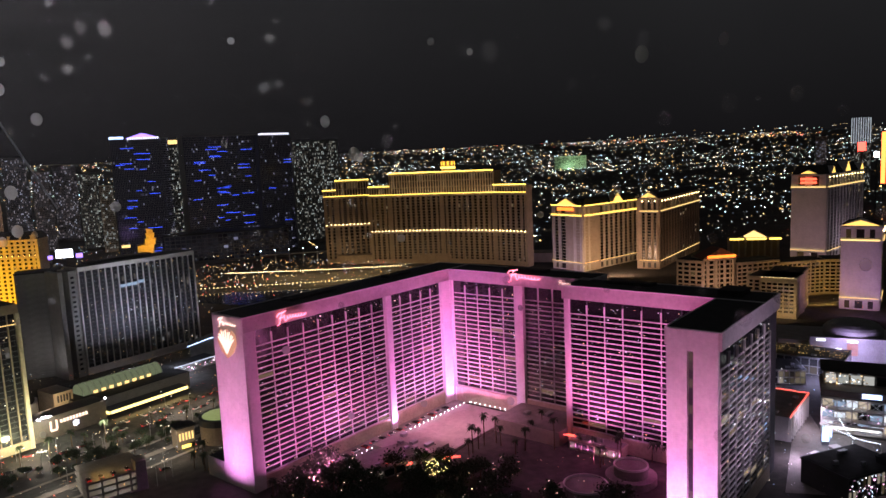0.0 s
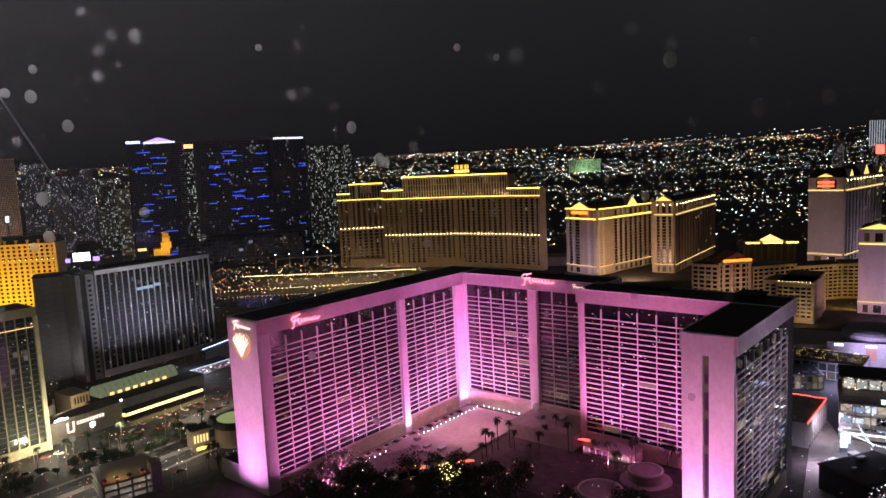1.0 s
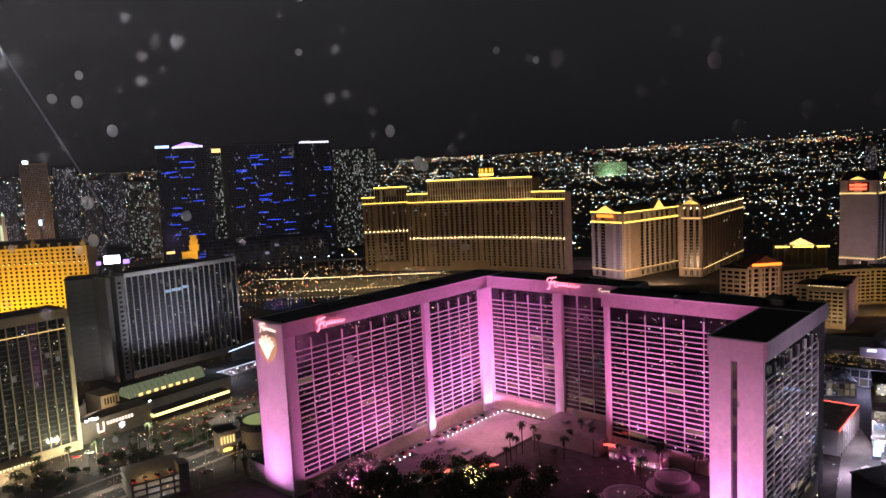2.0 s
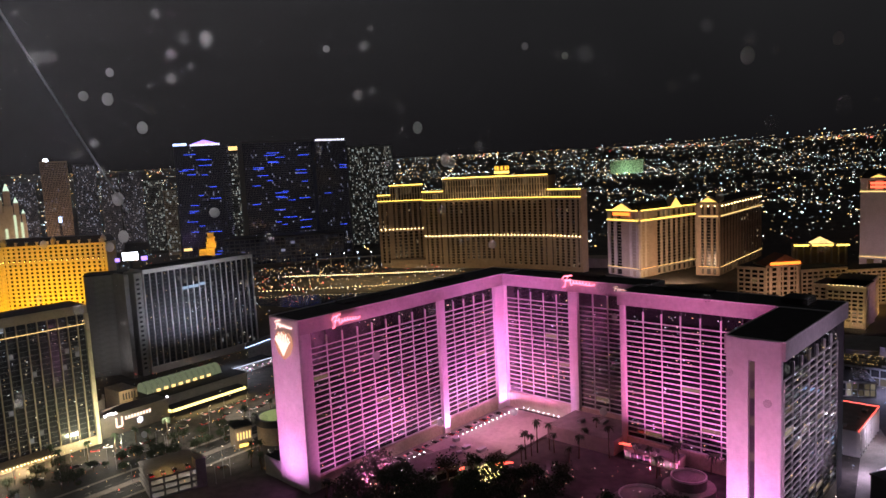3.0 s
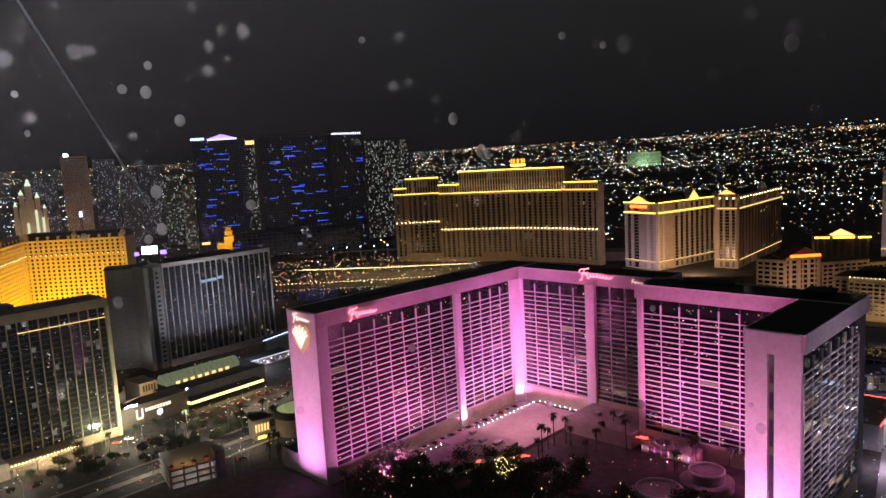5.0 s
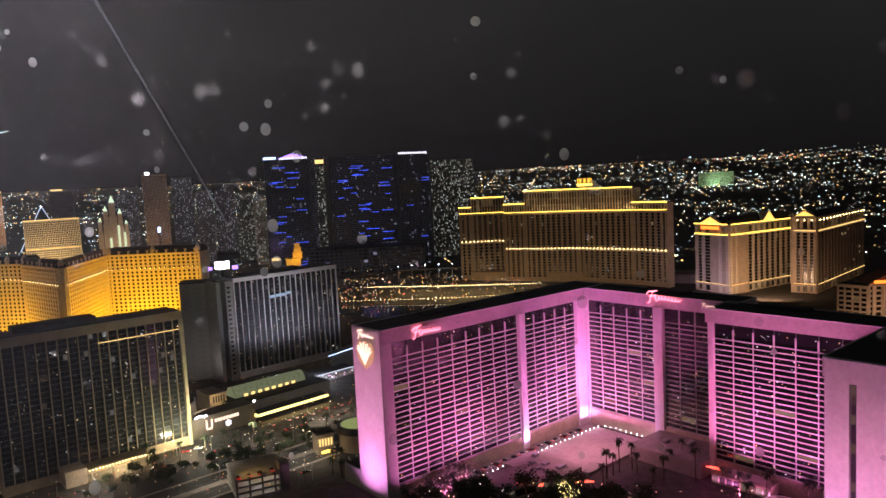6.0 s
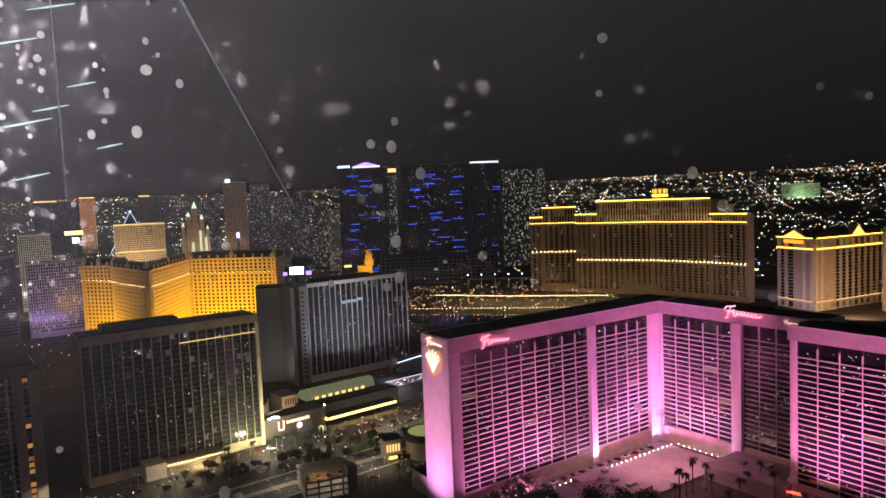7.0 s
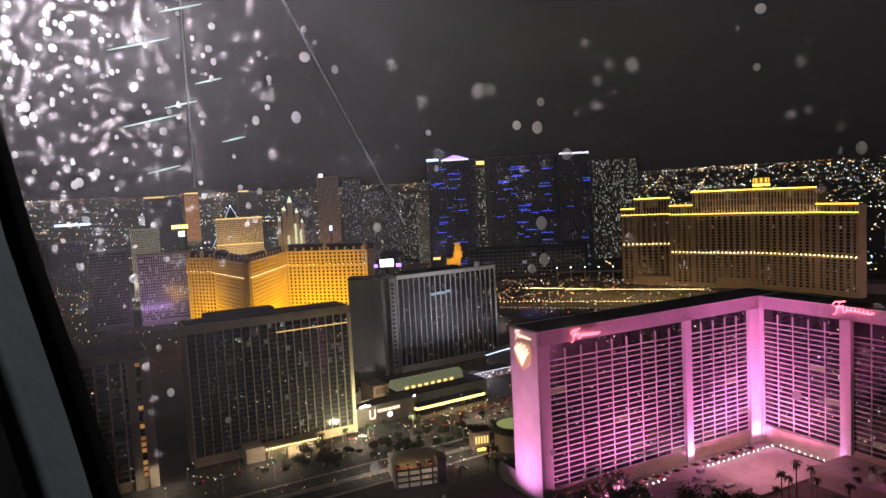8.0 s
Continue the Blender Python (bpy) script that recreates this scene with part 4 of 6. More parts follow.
# big lit screens
for name, az, d, z, w, h, mat_name, label in (("video_screen", -28.7, 640, 75, 12, 6.5, "white_screen", "glaring white video screen"), ("video_screen", -27.75, 650, 73, 5, 3.5, "violet_led", "violet video screen"), ("video_screen", -29.6, 645, 74, 3.5, 3, "violet_led", "violet video screen"), ("video_screen", -44.3, 1080, 96, 8, 6.5, "white_screen", "far white video screen"),
                                             ("video_screen", -44.4, 1085, 107, 22, 5, "yellow_canopy", "far yellow sign"), ("video_screen", -33.0, 1120, 88, 4, 8, "cool_screen", "far blue video screen"),
                                             ("video_screen", 31.75, 1500, 60, 7, 92, "neon_orange", "tall red sign pylon"), ("video_screen", 31.35, 1450, 108, 8, 10, "white_screen", "far white sign"), ("video_screen", 30.45, 1600, 118, 14, 17, "red_lamp", "far red screen"),
                                             ("video_screen", -51.6, 1500, 112, 60, 4, "cool_screen", "far pale lit sign board"), ("video_screen", -24.6, 760, 67, 8, 2.6, "gold_soft", "far gold sign")):
    s = thing(name, label + " on a dark post", "sign", polar_frame(az, d))
    part("screen", boxes((-w / 2, w / 2, -0.4, 0, z, z + h)), MATS[mat_name], s)
    part("post", boxes((-1.0, 1.0, 0.05, 2.0, 0, z + h * 0.8)), DARK, s)

clock = thing("clock_tower", "small stepped golden tower behind the black glass hotel", "tower", polar_frame(-22.9, 660))
for k, (w, z0, z1) in enumerate(((13, 0, 78), (8.5, 78, 83), (6.5, 83, 87.5), (5.0, 87.5, 91.5))):
    part("tier", boxes((-w / 2, w / 2, -w / 2, w / 2, z0, z1), (-w / 2 - 0.5, w / 2 + 0.5, -w / 2 - 0.5, w / 2 + 0.5, z1 - 0.8, z1)), CREAM, clock, "", pose(0 if k else -4, 0, 0))
lamp("gold_floodlight", "AREA", polar(-23.1, 640, 79), polar(-22.9, 660, 88), 4500, GOLD, 4, 1)

# cool uplights at the foot of the black glass slab
lamp("cool_uplight", "AREA", (-198, 497, 5), (-231, 519, 46), 17000, (0.84, 0.86, 1.0), 80, 1).data.spread = radians(60)
lamp("cool_uplight", "AREA", (-272, 458, 9), (-284, 480, 60), 1600, (0.95, 0.9, 0.85), 10, 2)
# lit porch before the dark slab hotel
porch = thing("entrance_porch", "entrance porch with rows of warm lamps", "porch", pose(-276, 279, 0, 0, 0, 53.2))
part("canopy", boxes((34, 66, -14, -0.8, 5.2, 6.0)), TAN, porch)
part("gable", boxes((24, 34, -13, -0.8, 0, 8.0)), CREAM, porch)
for x in (36, 46, 55, 64):
    part("column", boxes((x - 0.4, x + 0.4, -13.4, -12.6, 0, 5.2)), CREAM, porch)
for y in (-14.2, -10.5):
    bulbs(porch, pose(0, 0, 0), 34, 66, y, 5.0 if y > -14 else 6.2, 20, 0.26, MATS["lamp_warm"])
lamp("porch_light", "AREA", pose(-276, 279, 0, 0, 0, 53.2) @ Vector((50, -9, 5.0)), pose(-276, 279, 0, 0, 0, 53.2) @ Vector((50, -11, 0)), 1800, (1.0, 0.75, 0.35), 28, 6)
lamp("green_floodlight", "SPOT", polar(10.1, 3520, land(3520) + 6), polar(10.15, 3600, 104), 520000, (0.45, 1.0, 0.55), 3, angle=110, blend=0.3)
# ---- streets, deck and garden ----
def along(a0, b0, a1, b1):
    """A rectangle on the hotel's axes, as plan points."""
    return [tuple(court(a, b, 0))[:2] for a, b in ((a0, b0), (a1, b0), (a1, b1), (a0, b1))]


flat("road", [(-420, 0), (-400, -20), (-110, 370), (40, 590), (170, 830), (150, 842), (20, 602), (-135, 385)], 0.10, ASPHALT, "dark asphalt boulevard between the hotels", "road")
flat("road", [(-330, 150), (-310, 140), (-165, 330), (-180, 342)], 0.16, ASPHALT, "dark asphalt side street", "road")
flat("pavement", along(-128, -10.6, -1, -1), 0.14, PAVING, "pale paved drive along the hotel's foot", "pavement")
flat("garden_ground", along(-160, -180, -74, -20), 0.08, paint("garden_soil", (0.05, 0.045, 0.035), 0.95, scale=0.3, vary=0.6), "dark planted garden beds", "garden")
flat("road", [(132, 270), (168, 262), (204, 312), (178, 329), (184, 352), (158, 318)], 0.12, PAVING, "bright pedestrian promenade", "pavement")
flat("water", [(-300, 790), (-150, 790), (-20, 800), (60, 780), (60, 700), (-180, 700), (-330, 760)], 0.12, paint("lake_water", (0.01, 0.013, 0.018), 0.06, scale=0.3, vary=0.2, bump=0.4), "dark still lake", "water")


def road_marks():
    """Lane lines and kerbs along the boulevard."""
    a, b = Vector((-405, -10, 0)), Vector((-122, 378, 0))
    d = (b - a).normalized()
    n = Vector((-d.y, d.x, 0))
    head = math.degrees(math.atan2(d.y, d.x))
    length = (b - a).length
    lines = thing("lane_lines", "worn white lane lines on the boulevard", "marking", pose(a.x, a.y, 0, 0, 0, head), kind="structure")
    me = mesh_of("dash", boxes((0, 3.0, -0.08, 0.08, 0.104, 0.112)), paint("road_paint", (0.6, 0.6, 0.56), 0.7, scale=1.0, vary=0.5))
    for k in (-6, -3, 3, 6):
        for i in range(22, 52):
            piece("dash", me, lines, pose(i * 9.0, k, 0))
    for k, w in ((-13.5, 1.0), (13.5, 1.0), (0, 2.2)):
        p = a + n * k
        bm = boxes((150, length, -w, w, 0, 0.28))
        solid("kerb", bm, PAVING, "pale concrete kerb and median of the boulevard", "kerb", pose(p.x, p.y, 0, 0, 0, head), kind="structure")


road_marks()


def make_deck():
    deck = thing("pool_deck", "broad pale flat deck in the court with lamps along its edge", "deck", HOTEL_M)
    pale = paint("deck_membrane", (0.50, 0.42, 0.40), 0.8, scale=0.08, vary=0.2)
    part("slab", boxes((-60, -6, -47, -12, 0, 1.4)), pale, deck)
    part("wall", boxes((-60.4, -60, -47, -12, 0, 2.2)), WHITE, deck)
    part("low_roof", boxes((-82, -60.4, -44, -14, 0, 4.2)), pale, deck)
    part("side_building", boxes((-28, -1.2, -86, -48, 0, 7.0)), pale, deck)
    part("side_roof", boxes((-27.6, -1.6, -85.6, -48.4, 7.0, 7.2)), PAVING, deck)
    for x, y, w, h in ((-66, -20, 3, 1.6), (-70, -30, 4, 1.2), (-75, -26, 2, 2.2), (-68, -38, 5, 1.4), (-15, -60, 4, 1.5), (-10, -70, 6, 1.3)):
        z = 4.2 if x < -30 else 7.2
        part("roof_unit", boxes((x - w / 2, x + w / 2, y - 1.2, y + 1.2, z, z + h)), METAL, deck)
    bm = bmesh.new()
    prism(bm, ring(0.22, 8), 2.1, 2.55, ring(0.14, 8))
    globe = mesh_of("lamp", bm, MATS["lamp_white"])
    me = mesh_of("lamp_post", boxes((-0.06, 0.06, -0.06, 0.06, 0, 2.1)), METAL)
    for i in range(30):
        piece("lamp", globe, piece("lamp_post", me, deck, pose(-112 + 106 * (i + 0.5) / 30, -13.4, 0)))
    for i in range(11):
        piece("lamp", globe, piece("lamp_post", me, deck, pose(-4.4, -14 - 37 * (i + 0.5) / 11, 0)))


make_deck()
# unseen panel high over the court, added to brighten the deck
lamp("deck_light", "AREA", court(-40, -30, 30), court(-34, -30, 0), 10000, (1.0, 0.45, 0.55), 30, 30)


def make_round_pavilion(x, y, r, h):
    t = thing("round_pavilion", "round flat-roofed pavilion washed in pink", "building", pose(x, y, 0), "pavilions")
    bm = bmesh.new()
    prism(bm, ring(r, 32), 0, h)
    part("drum", bm, PAVING, t)
    bm = bmesh.new()
    prism(bm, ring(r * 1.5, 32), 0, h * 0.45)
    part("skirt_roof", bm, PAVING, t)
    bm = bmesh.new()
    for i in range(32):
        a0, a1 = 2 * math.pi * i / 32, 2 * math.pi * (i + 1) / 32
        prism(bm, [(q * math.cos(a), q * math.sin(a)) for q, a in ((r - 0.5, a0), (r + 0.1, a0), (r + 0.1, a1), (r - 0.5, a1))], h, h + 0.8)
    part("parapet", bm, WHITE, t)


make_round_pavilion(74, 286, 7.2, 7.0)
make_round_pavilion(52, 272, 9.0, 6.0)


# ---- trees ----
def palm_mesh(seed, tall):
    rnd = random.Random(seed)
    trunk = bmesh.new()
    lean = rnd.uniform(-0.6, 0.6)
    tube(trunk, [(0, 0, 0), (lean * 0.3, 0, tall * 0.5), (lean, 0.1, tall)], [0.38, 0.27, 0.22], 7)
    crown = bmesh.new()
    for i in range(26):
        a, lift = rnd.uniform(0, 2 * math.pi), rnd.uniform(-0.7, 0.9)
        n, length = 5, rnd.uniform(2.2, 3.1)
        left, right, mid = [], [], []
        for k in range(n + 1):
            s = k / n
            rr = length * s
            z = tall + 0.2 + lift * rr * 0.7 - 0.32 * rr * rr * (0.9 - 0.3 * lift)
            wd = 0.42 * math.sin(math.pi * min(0.98, s * 0.9 + 0.08))
            c, q = math.cos(a), math.sin(a)
            left.append(crown.verts.new((lean + c * rr - q * wd, q * rr + c * wd, z - 0.14)))
            right.append(crown.verts.new((lean + c * rr + q * wd, q * rr - c * wd, z - 0.14)))
            mid.append(crown.verts.new((lean + c * rr, q * rr, z)))
        for k in range(n):
            crown.faces.new((left[k], left[k + 1], mid[k + 1], mid[k]))
            crown.faces.new((mid[k], mid[k + 1], right[k + 1], right[k]))
    return mesh_of("trunk", trunk, BARK), mesh_of("crown", crown, LEAF)


PALMS = [palm_mesh(s, h) for s, h in ((1, 15), (2, 12), (3, 10), (4, 17))]


def palm(x, y, k, turn=0.0, scale=1.0, z=0.0):
    t = thing("palm_tree", "tall fan palm with a dark shaggy crown", "palm", pose(x, y, z, 0, 0, turn), "palms in the court")
    t.scale = (scale, scale, scale)
    piece("trunk", PALMS[k][0], t)
    piece("crown", PALMS[k][1], t)


def bush_mesh(seed, r, h):
    """A broadleaf tree: trunk, limbs and a loose crown of many small leaf blades."""
    rnd = random.Random(seed)
    wood = bmesh.new()
    tube(wood, [(0, 0, 0), (0.1, 0, h * 0.45)], [0.3, 0.2], 6)
    tips = []
    for i in range(7):
        a, q = rnd.uniform(0, 6.28), rnd.uniform(0.35, 0.75) * r
        tip = Vector((q * math.cos(a), q * math.sin(a), h * rnd.uniform(0.6, 0.95)))
        tube(wood, [(0.05, 0, h * 0.35), tuple(tip * 0.6 + Vector((0, 0, h * 0.2))), tuple(tip)], [0.14, 0.09, 0.04], 5)
        tips.append(tip)
    leaves = bmesh.new()
    for i in range(520):
        c = rnd.choice(tips)
        p = c + Vector((rnd.gauss(0, r * 0.28), rnd.gauss(0, r * 0.28), rnd.gauss(0, h * 0.12)))
        n = Vector((rnd.gauss(0, 1), rnd.gauss(0, 1), rnd.gauss(0, 1))).normalized()
        s = n.orthogonal().normalized() * rnd.uniform(0.18, 0.42)
        u = n.cross(s)
        leaves.faces.new([leaves.verts.new(p + q) for q in (s, u * 1.6, -s, -u * 1.6)])
    return mesh_of("trunk", wood, BARK), mesh_of("crown", leaves, LEAF)


BUSHES = [bush_mesh(s, r, h) for s, r, h in ((11, 4.0, 8), (12, 5.0, 10), (13, 3.2, 6), (14, 4.6, 9))]


def tree(x, y, k, turn=0.0, scale=1.0):
    t = thing("garden_tree", "dark leafy garden tree with an uneven crown", "tree", pose(x, y, 0, 0, 0, turn), "garden trees")
    t.scale = (scale, scale, scale)
    piece("trunk", BUSHES[k][0], t)
    piece("crown", BUSHES[k][1], t)


rt = random.Random(21)
for x, y, k in ((8, 322, 0), (11, 326, 1), (14, 330, 3), (20, 333, 0), (22, 329, 1), (6, 318, 2), (38, 336, 1), (44, 342, 0), (28, 318, 2), (33, 322, 1), (47, 322, 3), (62, 304, 0), (64, 300, 1), (66, 303, 2),
                (73, 306, 1), (74, 303, 0), (88, 303, 2), (91, 304, 2), (94, 302, 2), (58, 318, 2), (-72, 286, 1), (-64, 284, 2), (-58, 290, 0), (-78, 282, 2), (-50, 300, 2), (-128, 330, 2), (-121, 322, 1), (-124, 318, 2),
                (-118, 315, 2), (-200, 352, 2), (-192, 350, 2), (-184, 356, 1), (-176, 352, 2), (-205, 340, 2), (-160, 372, 2), (-150, 380, 2), (-214, 330, 1), (-222, 318, 2), (-228, 322, 1), (-140, 396, 2)):
    palm(x, y, k, rt.uniform(0, 360), rt.uniform(0.75, 1.0))
for i in range(190):
    x, y = rt.uniform(-72, 64), rt.uniform(236, 308)
    if (x - 52) ** 2 + (y - 272) ** 2 < 15 ** 2 or (x - 74) ** 2 + (y - 286) ** 2 < 12 ** 2:
        continue
    if (y > 300 - 0.25 * x and rt.random() < 0.5 and x < 0) or (x > 26 and y > 278) or (x > 0 and y > 299):
        continue
    tree(x, y, rt.randrange(4), rt.uniform(0, 360), rt.uniform(0.75, 1.25))
for i in range(70):
    s = rt.random()
    tree(-232 + 105 * s + rt.uniform(-10, 14), 290 + 90 * s + rt.uniform(-14, 12), rt.randrange(4), rt.uniform(0, 360), rt.uniform(0.4, 0.7))


# ---- low buildings in the garden ----
def make_low_house(name, label, at, heading, w, d, h, wall=GREY, roof=ROOFING, category="building", bays=6, lit="dim"):
    t = thing(name, label, category, pose(at[0], at[1], 0, 0, 0, heading))
    part("body", boxes((0.1, w - 0.1, 0.25, d, 0, h - 0.8)), wall, t)
    part("cornice", boxes((-0.3, w + 0.3, -0.5, d + 0.3, h - 0.8, h)), wall, t)
    part("roof", boxes((0.3, w - 0.3, 0.1, d - 0.3, h + 0.004, h + 0.15)), roof, t)
    grid(t, pose(0, 0, 0), w, 0.4, h - 0.9, bays, max(1, int(h / 4)), 0.5, 0.6, 0.3, wall, window_glass("shop_pane", False, 0.5, ((1.0, 0.75, 0.35), (1.0, 0.9, 0.7)), 0.25, (0.03, 0.03, 0.03), 0.15), True)
    rnd = random.Random(int(abs(at[0]) * 7 + abs(at[1])))
    for i in range(max(2, int(w * d / 160))):
        x, y, s = rnd.uniform(2, w - 3), rnd.uniform(2, d - 2), rnd.uniform(0.7, 1.6)
        part("roof_unit", boxes((x - s, x + s, y - s * 0.7, y + s * 0.7, h + 0.1, h + 0.1 + rnd.uniform(0.8, 1.9))), METAL, t)
    return t


make_low_house("restaurant", "low garden restaurant with a pale roof", (-42, 292), 34, 34, 20, 5, GREY, PAVING)
make_low_house("restaurant", "low lit garden pavilion with windows", (54, 322), -38, 26, 10, 5, CREAM, PAVING, bays=8)
for x, y, z, w, head in ((-6, 303, 6.0, 8, 12), (-32, 302, 4.6, 3, 30), (-22, 299, 5.6, 3, 30), (52, 324, 6.2, 7, -30)):
    s = thing("red_sign", "small red neon sign over a roof edge", "sign", pose(x, y, 0, 0, 0, head))
    part("neon_bar", boxes((0, w, -0.2, 0, z, z + 0.5)), MATS["red_lamp"], s)
    part("neon_bar", boxes((0.2 * w, 0.8 * w, -0.2, 0, z + 0.7, z + 1.0)), MATS["red_lamp"], s)
    part("post", boxes((w / 2 - 0.1, w / 2 + 0.1, 0.02, 0.2, 0, z + 0.7)), METAL, s)

rl = random.Random(5)
bm = bmesh.new()
for i in range(150):
    x, y, z = rl.gauss(-9, 4.2), rl.gauss(294, 3.0), rl.uniform(3, 8.5)
    box(bm, x, x + 0.16, y, y + 0.16, z, z + 0.16)
solid("string_lights", bm, glow("string_yellow", (1.0, 0.86, 0.25), 9.0, False), "yellow string lights wound through the trees", "lights", kind="stuff")

rl = random.Random(6)
bm = bmesh.new()
for i in range(170):
    x, y, z, q = rl.uniform(-74, 66), rl.uniform(240, 308), rl.uniform(4, 10), rl.uniform(0.05, 0.13)
    box(bm, x, x + 2 * q, y, y + 2 * q, z, z + 2 * q)
solid("garden_lamps", bm, lot_lights("garden_lamp_glow", ((1.0, 0.72, 0.30), (1.0, 0.85, 0.55), (1.0, 0.45, 0.30), (1.0, 0.9, 0.8)), 9.0), "small warm lamps among the garden trees", "lights", kind="stuff")

podium = thing("hotel_podium", "low white podium at the hotel's end, washed in pink", "building", HOTEL_M)
part("block", boxes((-141, -117, 21.2, 34, 0, 9.0)), WHITE, podium)
part("roof", boxes((-140.6, -117.4, 21.6, 33.6, 9.0, 9.2)), ROOFING, podium)
part("rear_block", boxes((-116.8, -85, 21.2, 46, 0, 12.0)), GREY, podium)
part("roof", boxes((-116.4, -85.4, 21.6, 45.6, 12.0, 12.2)), ROOFING, podium)

drum = thing("drum_pavilion", "round dark-rimmed pavilion with a glowing green glass roof", "building", pose(-122, 355, 0))
bm = bmesh.new()
prism(bm, ring(11, 32), 0, 9.5)
part("wall", bm, TAN, drum)
bm = bmesh.new()
prism(bm, ring(11.4, 32), 9.5, 13.0)
part("rim", bm, DARK, drum)
bm = bmesh.new()
prism(bm, ring(9.6, 32), 13.0, 14.2, ring(4.5, 32))
part("glass_roof", bm, glow("green_skylight", (0.62, 0.72, 0.26), 0.34), drum, "glowing green glass roof")

# the casino front along the boulevard
CF = pose(-222, 357, 0, 0, 0, 55.6)
front = thing("casino_hall", "low casino hall with sign wall and yellow lit canopy", "casino", CF)
part("sign_wall", boxes((0, 40, 0, 14, 0, 12)), paint("sign_wall_grey", (0.16, 0.13, 0.12), 0.6), front)
part("sign_ring", boxes((8.0, 9.0, -0.4, -0.1, 4.6, 9.6), (11.2, 12.2, -0.4, -0.1, 4.6, 9.6), (8.4, 11.8, -0.4, -0.1, 3.8, 4.8)), glow("sign_cream", (1.0, 0.74, 0.55), 1.7), front)
for i in range(9):
    part("sign_bar", boxes((13.6 + 1.75 * i, 14.8 + 1.75 * i, -0.4, -0.1, 7.2, 9.0)), MATS["sign_cream"], front)
for i in range(6):
    part("sign_petal", boxes((-0.45, 0.45, -0.4, -0.1, 0.3, 1.8)), glow("sign_white", (0.85, 0.88, 1.0), 2.4), front, "", pose(22, 0, 4.6, 0, 60 * i, 0))
part("hall", boxes((30, 100, 6, 46, 0, 11)), GREY, front)
part("hall_roof", boxes((30.4, 99.6, 6.4, 45.6, 11, 11.3)), ROOFING, front)
part("canopy", boxes((40, 92, -3.2, 5.9, 3.6, 5.6)), DARK, front)
part("canopy_light", boxes((40.5, 91.5, -3.6, -3.25, 3.7, 5.2)), MATS["yellow_canopy"], front, "yellow lit canopy edge")
part("canopy_light", boxes((39.6, 39.95, -3.2, 5, 3.7, 5.2)), MATS["yellow_canopy"], front, "yellow lit canopy edge")
bm = bmesh.new()
arc = [(6.0 * math.cos(math.pi * i / 12), 6.0 * math.sin(math.pi * i / 12) * 1.05) for i in range(13)]
prism(bm, arc, 0, 52)
part("glass_vault", bm, window_glass("vault_glass", True, 1.0, ((0.5, 0.62, 0.30), (0.62, 0.70, 0.40)), 0.30, (0.10, 0.12, 0.10), 0.2), front, "green-lit glass vault", pose(38, 26, 11.2, 90, 0, 90))
for i in range(14):
    bm = bmesh.new()
    tube(bm, [(6.08 * math.cos(math.pi * k / 12), 6.38 * math.sin(math.pi * k / 12), 0) for k in range(13)], 0.14, 4)
    part("vault_rib", bm, METAL, front, "", pose(38 + 4 * i, 26, 11.2, 90, 0, 90))
for i in range(8):
    part("vault_lamp", boxes((44 + 5 * i, 46.5 + 5 * i, 19.2, 19.8, 11.4, 13.0)), MATS["gold_soft"], front)
part("tan_gable", boxes((22, 33, 22, 40, 0, 17)), CREAM, front)
bm = bmesh.new()
arc = [(-2 + 24 * math.sin(radians(15 * i)), 46 - 24 * math.cos(radians(15 * i))) for i in range(6)]
prism(bm, arc + [(x * 0.97 - 0.3, y + 0.9) for x, y in arc[::-1]], 0, 13)
part("curved_wall", bm, WHITE, front)
bm = bmesh.new()
prism(bm, arc + [(-2, 46)], 12.6, 13.2, None)
part("lobby_roof", bm, ROOFING, front, "", pose(-0.8, 1.2, -0.8))
lamp("gable_light", "AREA", CF @ Vector((25, 14, 13.2)), CF @ Vector((27, 22, 15)), 480, (1.0, 0.72, 0.34), 6, 1)
lamp("wall_light", "AREA", CF @ Vector((12, 12, 12.6)), CF @ Vector((8, 24, 10)), 600, (1.0, 0.86, 0.62), 12, 1)
for i in range(5):
    part("gable_slot", boxes((24 + 1.7 * i, 24.9 + 1.7 * i, 21.6, 21.95, 11.5, 15.5)), DARK, front)
for i, x in enumerate((2.0, 5.5, 8.0, 3.8, 6.4, 39)):
    part("spotlight", boxes((x, x + 0.8, -1.0, -0.2, 12.2 + 0.5 * (i % 2), 13.0 + 0.5 * (i % 2))), MATS["lamp_white"], front)
lamp("canopy_downlight", "AREA", CF @ Vector((66, -5, 3.4)), CF @ Vector((66, -10, 0)), 2600, (1.0, 0.75, 0.3), 50, 3)
lamp("sign_floodlight", "AREA", CF @ Vector((4, -2, 14)), CF @ Vector((6, -20, 0)), 2600, (0.9, 1.0, 0.75), 8, 2)
lamp("corner_floodlight", "AREA", (-208, 336, 2.0), (-226, 346, 40), 26000, (0.95, 0.92, 0.50), 6, 2)
lamp("corner_floodlight", "AREA", (-238, 318, 2.0), (-252, 314, 40), 22000, (1.0, 0.92, 0.6), 14, 2)
lot_lights("shop_dots", ((0.8, 0.9, 1.0), (1.0, 0.9, 0.9), (1.0, 0.45, 0.75), (0.6, 0.8, 1.0)), 4.0)
